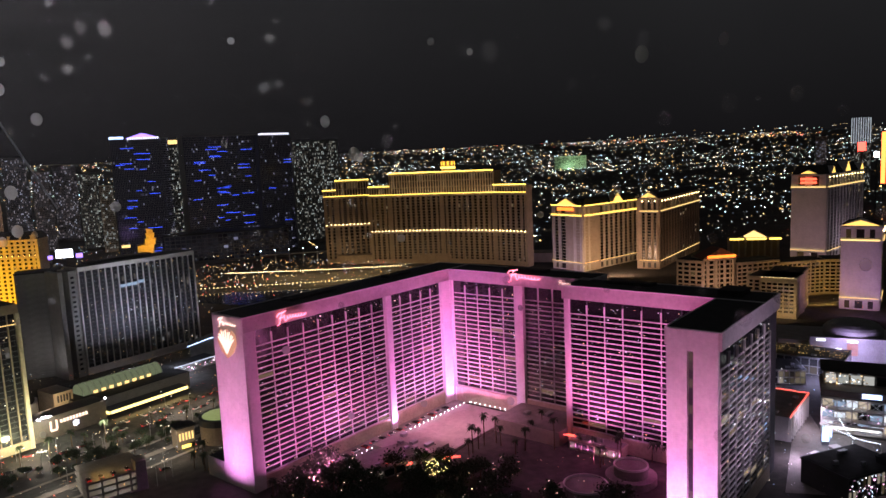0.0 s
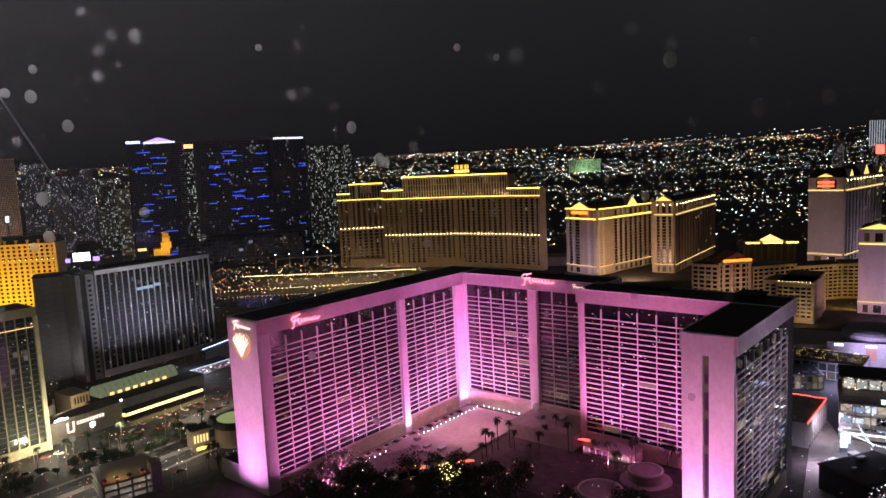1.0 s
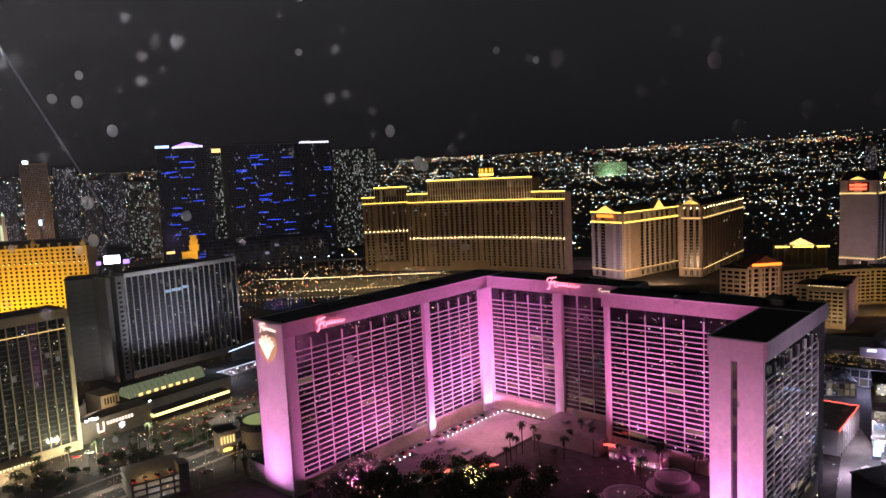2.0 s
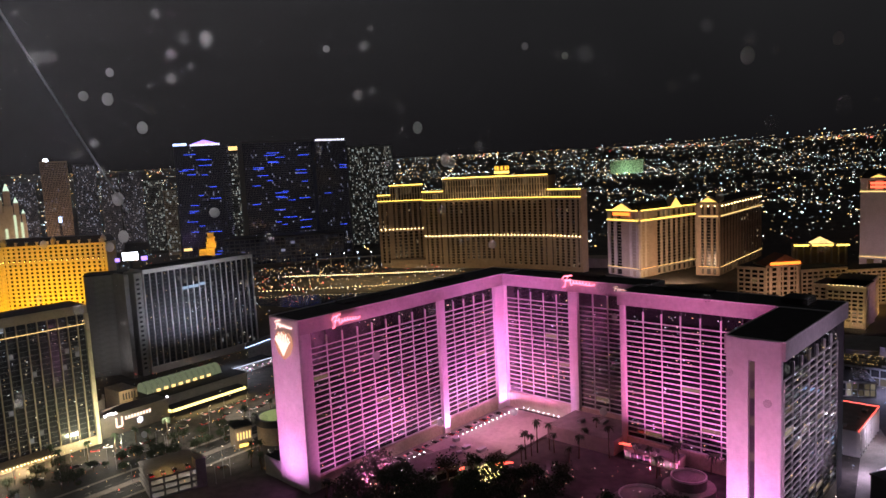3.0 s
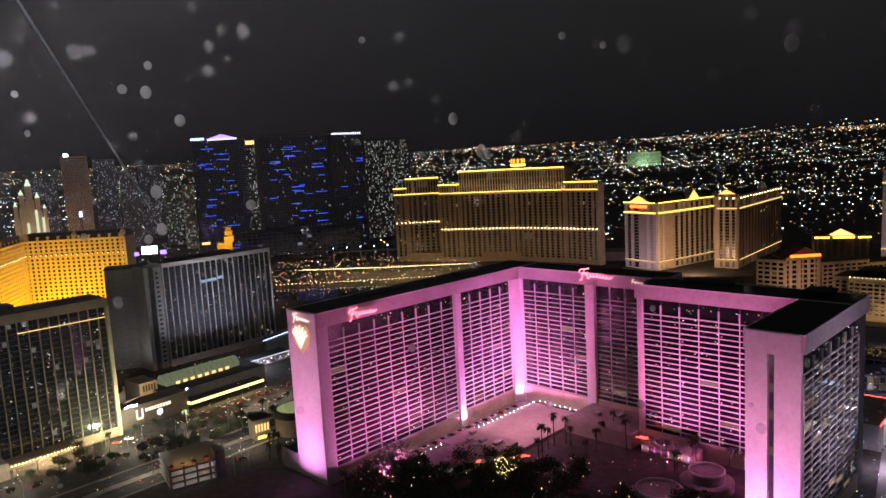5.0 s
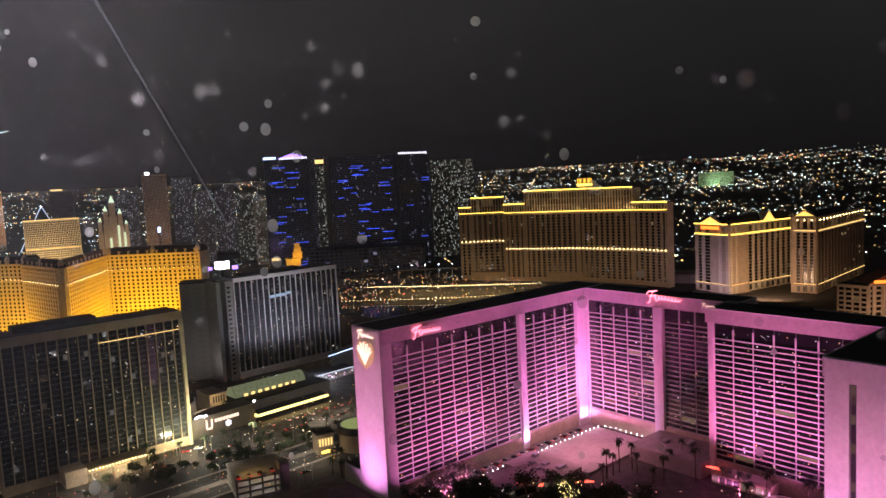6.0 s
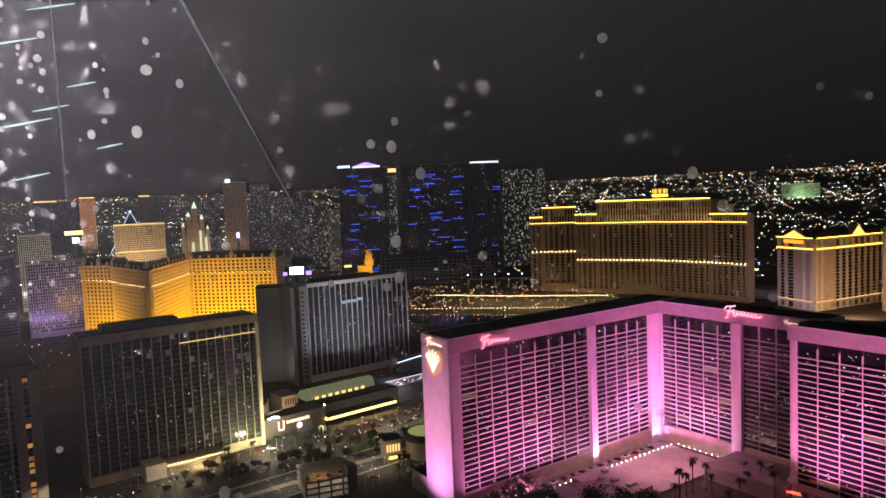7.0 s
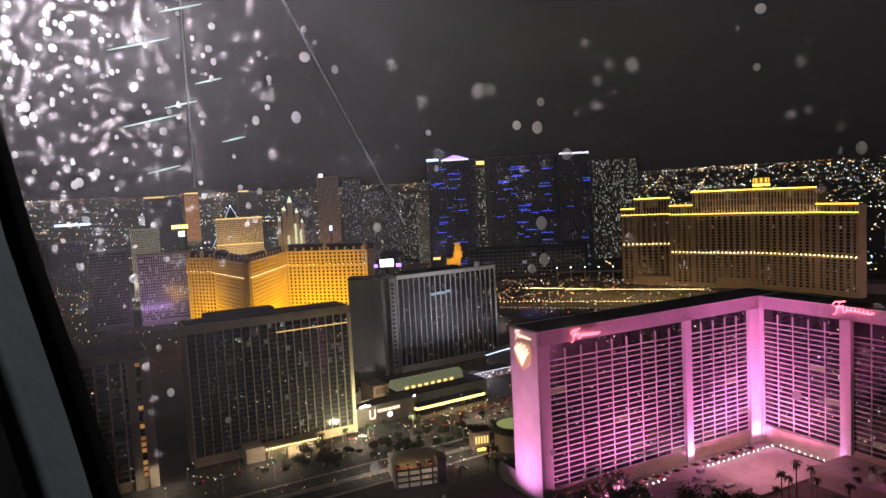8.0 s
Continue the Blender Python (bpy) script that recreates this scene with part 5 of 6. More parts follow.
for x in (0, 60, 118):
    s = thing("boulevard_sign", "bright white shop lights along the boulevard", "lights", pose(-196 + 0.56 * x, 462 + 0.82 * x, 0, 0, 0, 55.6))
    part("lit_band", boxes((0, 44, -0.2, 0.2, 5.5, 6.0)), glow("shop_band", (0.75, 0.82, 1.0), 1.0), s)
    part("shop_body", boxes((0, 44, 0.3, 14, 0, 5.45)), GREY, s)
    part("roof", boxes((0, 44, 0.3, 14, 5.5, 6.0)), ROOFING, s)
    dots(s, pose(0, 0, 0), 44, 0.5, 5, 90, 60 + x, 0.05, 0.5, "shop_dots", "shop_lights")
bm = bmesh.new()
gable(bm, -18, 18, 0, 16, 12, 17)
g = thing("gable_hall", "hall with a white-lit gable roof edge", "building", pose(-176, 508, 0, 0, 0, 18))
part("gable", bm, GREY, g)
part("hall", boxes((-16, 16, 0.4, 16, 0, 12)), GREY, g)
for s in (-1, 1):
    bm = bmesh.new()
    tube(bm, [(18 * s, -0.4, 12.2), (0, -0.4, 17.2)], 0.3, 5)
    part("edge_light", bm, MATS["cool_screen"], g)

# parking structure
def make_garage():
    m = pose(-158, 285, 0, 0, 0, 38)
    t = thing("parking_garage", "open concrete parking garage with lit decks", "garage", m)
    for k in range(4):
        part("deck", boxes((0, 24, 0, 26, 2.9 * k, 2.9 * k + 0.4)), GREY, t)
        part("rail_wall", boxes((0, 24, -0.3, 0, 2.9 * k, 2.9 * k + 0.8)), GREY, t)
    for i in range(5):
        part("column", boxes((i * 5.8, i * 5.8 + 0.7, -0.5, 0.3, 0, 10.4)), GREY, t)
    part("stair_tower", boxes((20, 24.5, -1, 6, 0, 13.5)), GREY, t)
    for k in range(3):
        for i in range(6):
            part("deck_lamp", boxes((1.5 + 3.8 * i, 2.9 + 3.8 * i, 1.0, 1.3, 2.9 * k + 2.6, 2.9 * k + 2.85)), MATS["lamp_white"] if (i + k) % 3 == 0 else MATS["gold_soft"], t)
    for i in range(5):
        for k in range(3):
            part("deck_lamp", boxes((2 + 4.2 * i, 3.2 + 4.2 * i, 3 + 7 * k, 3.25 + 7 * k, 8.45, 8.6)), MATS["lamp_warm"], t)
    return t


make_garage()
for k in range(3):
    lamp("garage_light", "AREA", pose(-158, 285, 0, 0, 0, 38) @ Vector((12, 3, 2.9 * k + 2.55)), pose(-158, 285, 0, 0, 0, 38) @ Vector((12, 2, 0)), 110, (1.0, 0.86, 0.66), 20, 2)
lamp("garage_light", "AREA", (-156, 292, 15), (-152, 296, 9), 450, (1.0, 0.6, 0.15), 10, 3)
gatehouse = thing("gatehouse", "small gold-lit gatehouse with columns", "building", pose(-140, 340, 0, 0, 0, 40))
part("body", boxes((0, 9, 0, 8, 0, 11)), TAN, gatehouse)
part("roof", boxes((-0.5, 9.5, -0.5, 8.5, 11, 11.8)), ROOFING, gatehouse)
for i in range(5):
    part("lit_slot", boxes((1 + 1.6 * i, 1.8 + 1.6 * i, -0.25, -0.03, 4.5, 8.5)), MATS["gold_soft"], gatehouse)
part("lit_slot", boxes((2, 8, -0.25, -0.03, 0.6, 2.0)), MATS["gold_strip"], gatehouse)

# ---- the lively street beyond the hotel ----
r1 = make_low_house("low_casino", "low pink-lit flat-roofed building edged in red neon", (156.8, 318.5), 51.7, 39.5, 32, 12, WHITE, PAVING, bays=12)
rn = random.Random(14)
for x0, y0, x1, y1, n in ((0, -0.6, 39.7, -0.6, 16), (39.9, -0.6, 39.9, 20, 9)):
    bm = bmesh.new()
    tube(bm, [(x0 + (x1 - x0) * k / n, y0 + (y1 - y0) * k / n, 12.3 + rn.uniform(-0.25, 0.35)) for k in range(n + 1)], 0.2, 5)
    part("neon_edge", bm, glow("neon_edge_red", (1.0, 0.10, 0.06), 3.0), r1, "wavering red neon tube")
me = mesh_of("pilaster", boxes((-0.35, 0.35, -1.0, -0.35, 0, 11.1)), WHITE)
for k in range(9):
    piece("pilaster", me, r1, pose(1 + 4.7 * k, 0, 0))
# unseen panel added to brighten the neon-edged building's wall
lamp("promenade_light", "AREA", (172, 326, 11), (169, 334, 4), 1500, (0.95, 0.80, 1.0), 16, 3)


def make_glass_shop():
    """A three-storey glass front full of white light behind crossed steel struts, with a terrace storey set back above."""
    t = thing("glass_shop", "three-storey glass shop full of white light behind crossed struts", "shop", pose(178, 330, 0, 0, 0, -26.6))
    part("core", boxes((0.5, 51.5, 4, 26, 0, 18)), GREY, t)
    for k in range(4):
        part("floor_slab", boxes((0, 52, 0, 4, 5.6 * k, 5.6 * k + 0.6)), WHITE, t)
    for k in range(3):
        for i in range(10):
            lit = (i * 7 + k * 5) % 4
            mat = (glow("shop_white", (0.86, 0.93, 1.0), 0.9), glow("shop_cool", (0.55, 0.74, 1.0), 0.45), window_glass("shop_dark_pane", False, 0.3, strength=0.4), glow("shop_warm", (1.0, 0.84, 0.62), 0.5))[lit]
            part("shop_window", boxes((0.7 + 5.1 * i, 5.3 + 5.1 * i, 3.4, 3.9, 5.6 * k + 1.0, 5.6 * k + 4.9 - 1.4 * (i % 3 == 1))), mat, t)
        for i in range(8):
            bm = bmesh.new()
            x = 0.4 + 6.4 * i
            tube(bm, [(x, 0.3, 5.6 * k + 0.6), (x + 6.4, 0.3, 5.6 * k + 5.6)], 0.16, 5)
            tube(bm, [(x + 6.4, 0.5, 5.6 * k + 0.6), (x, 0.5, 5.6 * k + 5.6)], 0.16, 5)
            part("cross_strut", bm, WHITE, t)
    for i in range(9):
        part("column", boxes((6.4 * i, 6.4 * i + 0.5, -0.1, 0.5, 0, 17.4)), WHITE, t)
    part("canopy", boxes((-0.5, 26, -3.0, -0.15, 4.2, 4.7)), WHITE, t)
    part("canopy_lamp", boxes((2, 24, -3.2, -3.02, 3.4, 4.1)), glow("canopy_white", (1.0, 0.96, 0.85), 2.5), t, "long white lamp under a canopy")
    part("parapet_band", boxes((-0.3, 52.3, -0.4, 26, 18, 21.2)), paint("brown_band", (0.16, 0.12, 0.11), 0.6), t)
    part("blue_sign", boxes((17, 25, -0.8, -0.45, 18.6, 20.8)), MATS["cool_screen"], t)
    part("terrace_storey", boxes((1, 51, 10, 26, 21.2, 28)), GREY, t)
    part("terrace_roof", boxes((-0.2, 52, 7, 26.5, 28, 28.7)), ROOFING, t)
    for i in range(9):
        part("terrace_window", boxes((2 + 5.4 * i, 6.4 + 5.4 * i, 9.6, 9.95, 22.2, 26.4)), window_glass("terrace_pane", False, 0.7, ((0.8, 1.0, 0.85), (1.0, 0.95, 0.85)), 0.5), t)
    dots(t, pose(0, 0, 0), 52, 0.8, 17, 130, 71, 0.6, 0.5, "shop_dots", "shop_lights")
    dots(t, pose(0, 0, 0), 20, 21.3, 27, 60, 72, 9.4, 0.5, "dot_glow", "bar_lights")
    return t


make_glass_shop()
# unseen panel added to brighten the paving before the shop
lamp("promenade_light", "AREA", (176, 318, 14), (170, 312, 0), 1600, (0.88, 0.85, 1.0), 10, 4)
rest = make_low_house("terrace_restaurant", "dark flat-roofed restaurant with warm lamps on its terrace", (198, 430), -38, 42, 26, 11, GREY, ROOFING, bays=9)
rn = random.Random(15)
bm = bmesh.new()
for k in range(110):
    x, y = rn.uniform(1, 41), rn.choice((4, 9, 14, 19, 24)) + rn.uniform(-0.5, 0.5)
    box(bm, x, x + 0.26, y, y + 0.2, 11.6, 11.82)
part("terrace_lights", bm, MATS["gold_soft"], rest, "rows of small warm lamps", None, "stuff")
dome = thing("domed_club", "violet-lit club building with a low dome and poster screens", "building", pose(240, 436, 0, 0, 0, -24))
part("body", boxes((-30, 60, 0, 40, 0, 14)), GREY, dome)
part("step", boxes((-12, 34, -3, 0, 0, 17.4)), GREY, dome)
bm = bmesh.new()
prism(bm, ring(17, 40), 14, 18.6)
for k in range(6):
    prism(bm, ring(17.4 * math.cos(radians(14 * k)), 40), 18.6 + 7.6 * math.sin(radians(14 * k)), 18.6 + 7.6 * math.sin(radians(14 * (k + 1))), ring(17.4 * math.cos(radians(14 * (k + 1))), 40))
part("dome", bm, GREY, dome, "low violet dome", pose(14, 16, 0))
part("poster", boxes((9, 15, -3.4, -3.05, 6.5, 14)), glow("poster_orange", (1.0, 0.28, 0.10), 0.35), dome)
part("sign_bar", boxes((9, 15, -3.4, -3.05, 14.8, 16.0)), MATS["sign_white"], dome)
part("sign_bar", boxes((-8, -3, -3.4, -3.05, 15.0, 16.4)), MATS["sign_white"], dome)
part("screen", boxes((0, 6, -3.4, -3.05, 5.5, 10.5)), MATS["white_screen"], dome, "white video screen")
part("light_line", boxes((-29, 6, -3.9, -3.6, 3.2, 3.8)), MATS["cool_screen"], dome)
lamp("violet_floodlight", "AREA", (243, 420, 15), (253, 440, 23), 5000, (0.66, 0.5, 1.0), 14, 2)
lamp("violet_floodlight", "AREA", (232, 404, 3), (250, 436, 18), 26000, (0.68, 0.55, 1.0), 20, 3)
for k, (x, y, w, h, hd, lab) in enumerate(((150, 258, 30, 11, 20, "dark flat-roofed shop building"), (176, 250, 26, 14, 20, "dark flat-roofed shop building with vents"),
                                           (214, 292, 34, 12, 14, "dark flat-roofed street building"), (262, 380, 40, 18, -14, "plain grey flat-roofed building"), (170, 405, 36, 9, -12, "low grey flat-roofed building"))):
    make_low_house("shop_building", lab, (x, y), hd, w, 22, h, GREY if k > 1 else DARK, ROOFING, bays=12)
for k, (x, y, z, w, h, mat_name) in enumerate(((170, 314, 2, 3, 4, "cool_screen"), (174, 321, 1, 4, 5, "cool_screen"), (165, 300, 1, 2, 2, "cool_screen"))):
    s = thing("lit_shop_sign", "bright lit shop sign on the promenade", "sign", pose(x, y, 0, 0, 0, -12))
    part("panel", boxes((0, w, -0.6, -0.3, z, z + h)), MATS[mat_name], s)
    part("frame", boxes((-0.2, w + 0.2, -0.29, 0, 0, z + h + 0.2)), METAL, s)
# unseen overhead panels added to brighten the promenade; the last one, the boulevard
for x, y, z, p, c in ((168, 300, 16, 2000, (0.85, 0.8, 1.0)), (176, 390, 14, 4000, (0.7, 0.65, 1.0)), (150, 300, 10, 2600, (0.9, 0.7, 1.0)), (215, 400, 14, 9000, (0.6, 0.6, 1.0)), (-185, 468, 14, 5000, (0.8, 0.85, 1.0))):
    lamp("promenade_light", "AREA", (x, y, z), (x, y - 2, 0), p, c, 8, 8)


# ---- vehicles ----
def make_car(color, k):
    t = thing("car", "parked " + color + " saloon car", "car", None, "cars")
    shade = {"white": (0.7, 0.7, 0.7), "black": (0.02, 0.02, 0.02), "silver": (0.4, 0.4, 0.42), "red": (0.35, 0.03, 0.03)}[color]
    mt = paint("car_" + color, shade, 0.3, 0.2, scale=0.5, vary=0.08, bump=0.0)
    bm = bmesh.new()
    prism(bm, [(-2.2, 0.35), (2.2, 0.35), (2.25, 0.75), (1.2, 0.95), (-2.1, 0.98), (-2.25, 0.7)], -0.88, 0.88)
    part("body", bm, mt, t, "", pose(0, 0, 0, 90, 0, 0))
    bm = bmesh.new()
    prism(bm, [(-1.7, -0.78), (1.1, -0.78), (1.1, 0.78), (-1.7, 0.78)], 0.96, 1.45, [(-1.2, -0.62), (0.4, -0.62), (0.4, 0.62), (-1.2, 0.62)])
    part("cabin", bm, BLACK, t)
    for x in (-1.35, 1.35):
        for y in (-0.8, 0.8):
            bm = bmesh.new()
            prism(bm, ring(0.33, 12), -0.1, 0.1)
            wheel = part("wheel", bm, BLACK, t, "", pose(x, y, 0.33, 90, 0, 0))
            bm = bmesh.new()
            prism(bm, ring(0.2, 8), -0.115, 0.115)
            part("rim", bm, METAL, wheel)
    for y in (-0.6, 0.6):
        part("headlight", boxes((2.2, 2.3, y - 0.2, y + 0.2, 0.55, 0.75)), glow("headlight", (1.0, 0.95, 0.85), 6.0 if k else 0.5, False), t)
        part("tail_light", boxes((-2.32, -2.22, y - 0.22, y + 0.22, 0.6, 0.78)), glow("tail_light", (1.0, 0.03, 0.02), 2.5, False), t)
    return t


CARS = [make_car(c, 1) for c in ("white", "black", "silver", "red")]
spots = [(-152, 401, 58), (-149, 405, 58), (-158, 398, 58), (-166, 385, 70), (-147, 411, 55), (-172, 377, 60), (-182, 372, 60), (-165, 392, 60), (-188, 340, 55), (-196, 331, 55), (-205, 322, 235), (-178, 334, 235), (-190, 322, 55), (-212, 312, 55), (-168, 356, 235), (-226, 290, 55),
         (-212, 345, 10), (-216, 340, 15), (-150, 366, 235), (-120, 400, 58), (-105, 425, 58), (-92, 440, 238), (-80, 462, 58), (-151, 295, 128), (-155, 292, 128), (-159, 289, 128), (-147, 299, 128), (-138, 318, 40)]
for i, (x, y, hd) in enumerate(spots):
    z = 0.12 if not (-160 < x < -146 and y < 300) else 9.15
    if i < 4:
        CARS[i].matrix_basis = pose(x, y, z, 0, 0, hd)
    else:
        copy_thing(CARS[(i * 7) % 4], pose(x, y, z, 0, 0, hd))
for i in range(16):
    p = court(-112 + 6.4 * i, -6.5, 0.15)
    copy_thing(CARS[(i * 3) % 4], pose(p.x, p.y, p.z, 0, 0, 51.3 + 90 * (i % 2)))


rc = random.Random(31)
for k, (x, y, hd, n, gap) in enumerate(((-186, 384, 56, 9, 5.5), (-172, 400, 56, 8, 5.5), (-225, 306, 55, 7, 9.0), (-258, 262, 55, 6, 10.0), (-132, 392, 58, 5, 8.0), (-120, 335, 40, 5, 4.0))):
    for i in range(n):
        if rc.random() < 0.75:
            a = radians(hd)
            copy_thing(CARS[rc.randrange(4)], pose(x + i * gap * math.cos(a), y + i * gap * math.sin(a), 0.13, 0, 0, hd + (90 if k in (0, 1, 5) else 180 * rc.randrange(2))))


# ---- street lamps ----
def make_street_lamp():
    t = thing("street_lamp", "tall metal street lamp with a glowing head", "street lamp", pose(-185, 345, 0), "street lamps")
    bm = bmesh.new()
    tube(bm, [(0, 0, 0), (0, 0, 8.4), (0.5, 0, 9.0), (1.8, 0, 9.1)], [0.12, 0.08, 0.06, 0.05], 6)
    post = part("post", bm, METAL, t)
    head = part("head", boxes((1.45, 2.15, -0.2, 0.2, 9.085, 9.2)), METAL, post)
    part("bulb", boxes((1.5, 2.1, -0.16, 0.16, 8.95, 9.08)), glow("street_head", (1.0, 0.86, 0.62), 6.0, False), post)
    return t


sl = make_street_lamp()
rs = random.Random(9)
for i in range(34):
    s = i / 33
    x, y = -330 + 250 * s, 150 + 340 * s
    copy_thing(sl, pose(x + (9 if i % 2 else -9), y + (-7 if i % 2 else 7), 0, 0, 0, 145 if i % 2 else -35))
for i in range(14):
    copy_thing(sl, pose(rs.uniform(-230, -120), rs.uniform(300, 420), 0, 0, 0, rs.uniform(0, 360)))
for x, y, p in ((-268, 250, 1500), (-235, 290, 2200), (-205, 330, 2600), (-182, 352, 2200), (-160, 392, 3000), (-146, 412, 2200), (-140, 330, 1500), (-118, 415, 2200), (-98, 448, 2200), (-215, 448, 2000), (-178, 300, 1200), (-160, 345, 1600)):
    lamp("street_light_pool", "AREA", (x, y, 12), (x, y + 1, 0), p * 1.25, (1.0, 0.88, 0.66), 7, 7)


# ---- lights of the town ----
def scatter(name, label, count, seed, r0, r1, a0, a1, size0, size1, colors, strength, rows=True, top=9.0):
    rnd = random.Random(seed)
    verts, faces = [], []
    for i in range(count):
        r = math.sqrt(rnd.uniform(r0 * r0, r1 * r1)) if r1 < 1600 else r0 * (r1 / r0) ** rnd.random()
        a = rnd.uniform(a0, a1)
        p = polar(a, r)
        x, y = p.x, p.y
        if rows and rnd.random() < 0.72:
            if rnd.random() < 0.25:
                x = round(x / 260) * 260 + rnd.uniform(-5, 5)
            else:
                y = round(y / 170) * 170 + 0.12 * x + rnd.uniform(-6, 6)
        if r1 > 1600 and noise.noise(Vector((x / 420, y / 420, seed))) + rnd.uniform(-0.3, 0.5) < 0.0:
            continue
        z = land(math.hypot(x, y)) + rnd.uniform(3, top)
        s = rnd.uniform(size0, size1) * (0.35 + 1.1 * r / r1) if r1 > 1600 else rnd.uniform(size0, size1)
        n = len(verts)
        wide = rnd.choice((1.0, 1.0, 1.5, 2.6)) if r1 > 1600 else 1.0
        verts += [(x + s * wide * dx, y + s * dy, z + s * dz) for dx, dy, dz in ((-1, 0, 0), (1, 0, 0), (0, -1, 0), (0, 1, 0), (0, 0, -1), (0, 0, 1))]
        faces += [(n + q[0], n + q[1], n + q[2]) for q in ((0, 2, 5), (2, 1, 5), (1, 3, 5), (3, 0, 5), (2, 0, 4), (1, 2, 4), (3, 1, 4), (0, 3, 4))]
    me = bpy.data.meshes.new(name)
    me.from_pydata(verts, [], faces)
    me.materials.append(lot_lights(name + "_glow", colors, strength))
    tagged(new(name, me), label, "lights", kind="stuff")


MIXED = ((1.0, 0.72, 0.35), (0.75, 0.95, 0.95), (1.0, 0.55, 0.15), (0.70, 1.0, 0.85), (1.0, 0.90, 0.70), (0.55, 0.8, 1.0), (1.0, 0.62, 0.22), (0.9, 1.0, 1.0))
WARM_MIX = ((1.0, 0.60, 0.20), (1.0, 0.75, 0.35), (1.0, 0.85, 0.6), (1.0, 0.5, 0.12), (0.9, 0.95, 1.0), (1.0, 0.15, 0.1))
scatter("city_lights", "countless small lights of the far city", 8500, 1, 1900, 4830, -62, 48, 0.85, 1.75, MIXED, 6.0)
scatter("horizon_lights", "dense band of lights at the valley's edge", 9500, 2, 3300, 4830, -62, 48, 0.8, 1.7, MIXED, 5.0, True, 10)
scatter("skyline_lights", "thin line of warm lights along the horizon", 2000, 15, 4620, 4845, -62, 48, 1.0, 1.9, WARM_MIX, 5.0, False, 7)
scatter("far_street_lights", "thin scatter of lights beyond the hotels", 2000, 12, 1050, 1900, -62, 48, 0.45, 1.0, MIXED, 6.0, False)
scatter("garden_lights", "small warm lamps round the lake gardens", 520, 3, 800, 1050, -21, -3, 0.4, 0.8, WARM_MIX, 4.0, False, 6)
scatter("street_lights", "small lamps and signs along the far boulevard", 1400, 4, 560, 1250, -60, -14, 0.3, 0.7, WARM_MIX, 4.0, False, 30)
scatter("street_lights", "small lamps among the classical hotels", 420, 5, 640, 1250, 10, 48, 0.2, 0.55, WARM_MIX, 4.0, False, 14)
scatter("yard_lights", "small lamps of yards and parked cars", 1000, 6, 330, 560, -45, -17, 0.13, 0.3, WARM_MIX, 4.0, False, 5)
scatter("yard_lights", "small lamps along the lively promenade", 380, 7, 290, 520, 22, 38, 0.08, 0.24, ((0.8, 0.9, 1.0), (1.0, 0.85, 0.9), (0.5, 0.7, 1.0), (1.0, 0.8, 0.5)), 6.0, False, 9)


def lamp_line(name, label, pts, count, r, material):
    bm = bmesh.new()
    for i in range(count):
        s = i / (count - 1) * (len(pts) - 1)
        k = min(int(s), len(pts) - 2)
        p = Vector(pts[k]).lerp(Vector(pts[k + 1]), s - k)
        prism(bm, ring(r, 5, p.x, p.y), p.z - r, p.z + r)
    return solid(name, bm, material, label, "lights", kind="stuff")


lamp_line("lake_rim_lights", "row of warm lamps along the lake's rim", [(-290, 800, 4), (-150, 812, 4), (-20, 835, 4)], 60, 0.3, MATS["lamp_warm"])
lamp_line("lake_rim_lights", "row of gold lamps along the far lake road", [(-285, 905, 5), (-180, 900, 5), (-60, 905, 5)], 70, 0.42, MATS["lamp_warm"])
bridge = thing("bridge", "long pale footbridge with lamp posts", "bridge", pose(-270, 1010, 0, 0, 0, 11))
part("span", boxes((0, 190, 0, 6, 12, 13.4)), GREY, bridge)
for i in range(10):
    part("pier", boxes((i * 20, i * 20 + 2, 1, 5, 0, 12)), GREY, bridge)
    post = part("lamp_post", boxes((i * 20 + 0.8, i * 20 + 1.2, 0, 0.3, 13.4, 19)), METAL, bridge)
    part("lamp", boxes((i * 20 + 0.4, i * 20 + 1.6, -0.4, 0.6, 19, 20.2)), MATS["lamp_cool"], post)
# unseen wide panel, added to brighten the ground round the lake gardens
lamp("garden_glow", "AREA", (-150, 860, 40), (-150, 861, 0), 60000, (1.0, 0.7, 0.3), 160, 60)

for k, sb in enumerate([o for o in scene.objects if o.name.startswith("shop_building")]):
    dots(sb, pose(0, 0, 0), 26, 0.6, 9.5, 60, 300 + k, -0.45, 0.45, "shop_dots", "shop_lights")
# lamp strings and small stalls along the promenade
for k, (x0, y0, x1, y1) in enumerate(((164, 268, 176, 300), (178, 302, 188, 334), (186, 296, 176, 318))):
    t = thing("lamp_string", "string of small white lamps over the promenade", "lights")
    bm = bmesh.new()
    pts = [(x0 + (x1 - x0) * i / 8, y0 + (y1 - y0) * i / 8, 7.5 - 1.4 * math.sin(math.pi * i / 8)) for i in range(9)]
    tube(bm, pts, 0.04, 4)
    part("wire", bm, METAL, t)
    bm = bmesh.new()
    prism(bm, ring(0.13, 6), -0.13, 0.13)
    me = mesh_of("lamp", bm, MATS["lamp_cool"])
    for i in range(24):
        s = i / 23
        piece("lamp", me, t, pose(x0 + (x1 - x0) * s, y0 + (y1 - y0) * s, 7.3 - 1.4 * math.sin(math.pi * s)))
    for x, y in ((x0, y0), (x1, y1)):
        part("post", boxes((x - 0.1, x + 0.1, y - 0.1, y + 0.1, 0, 7.6)), METAL, t)
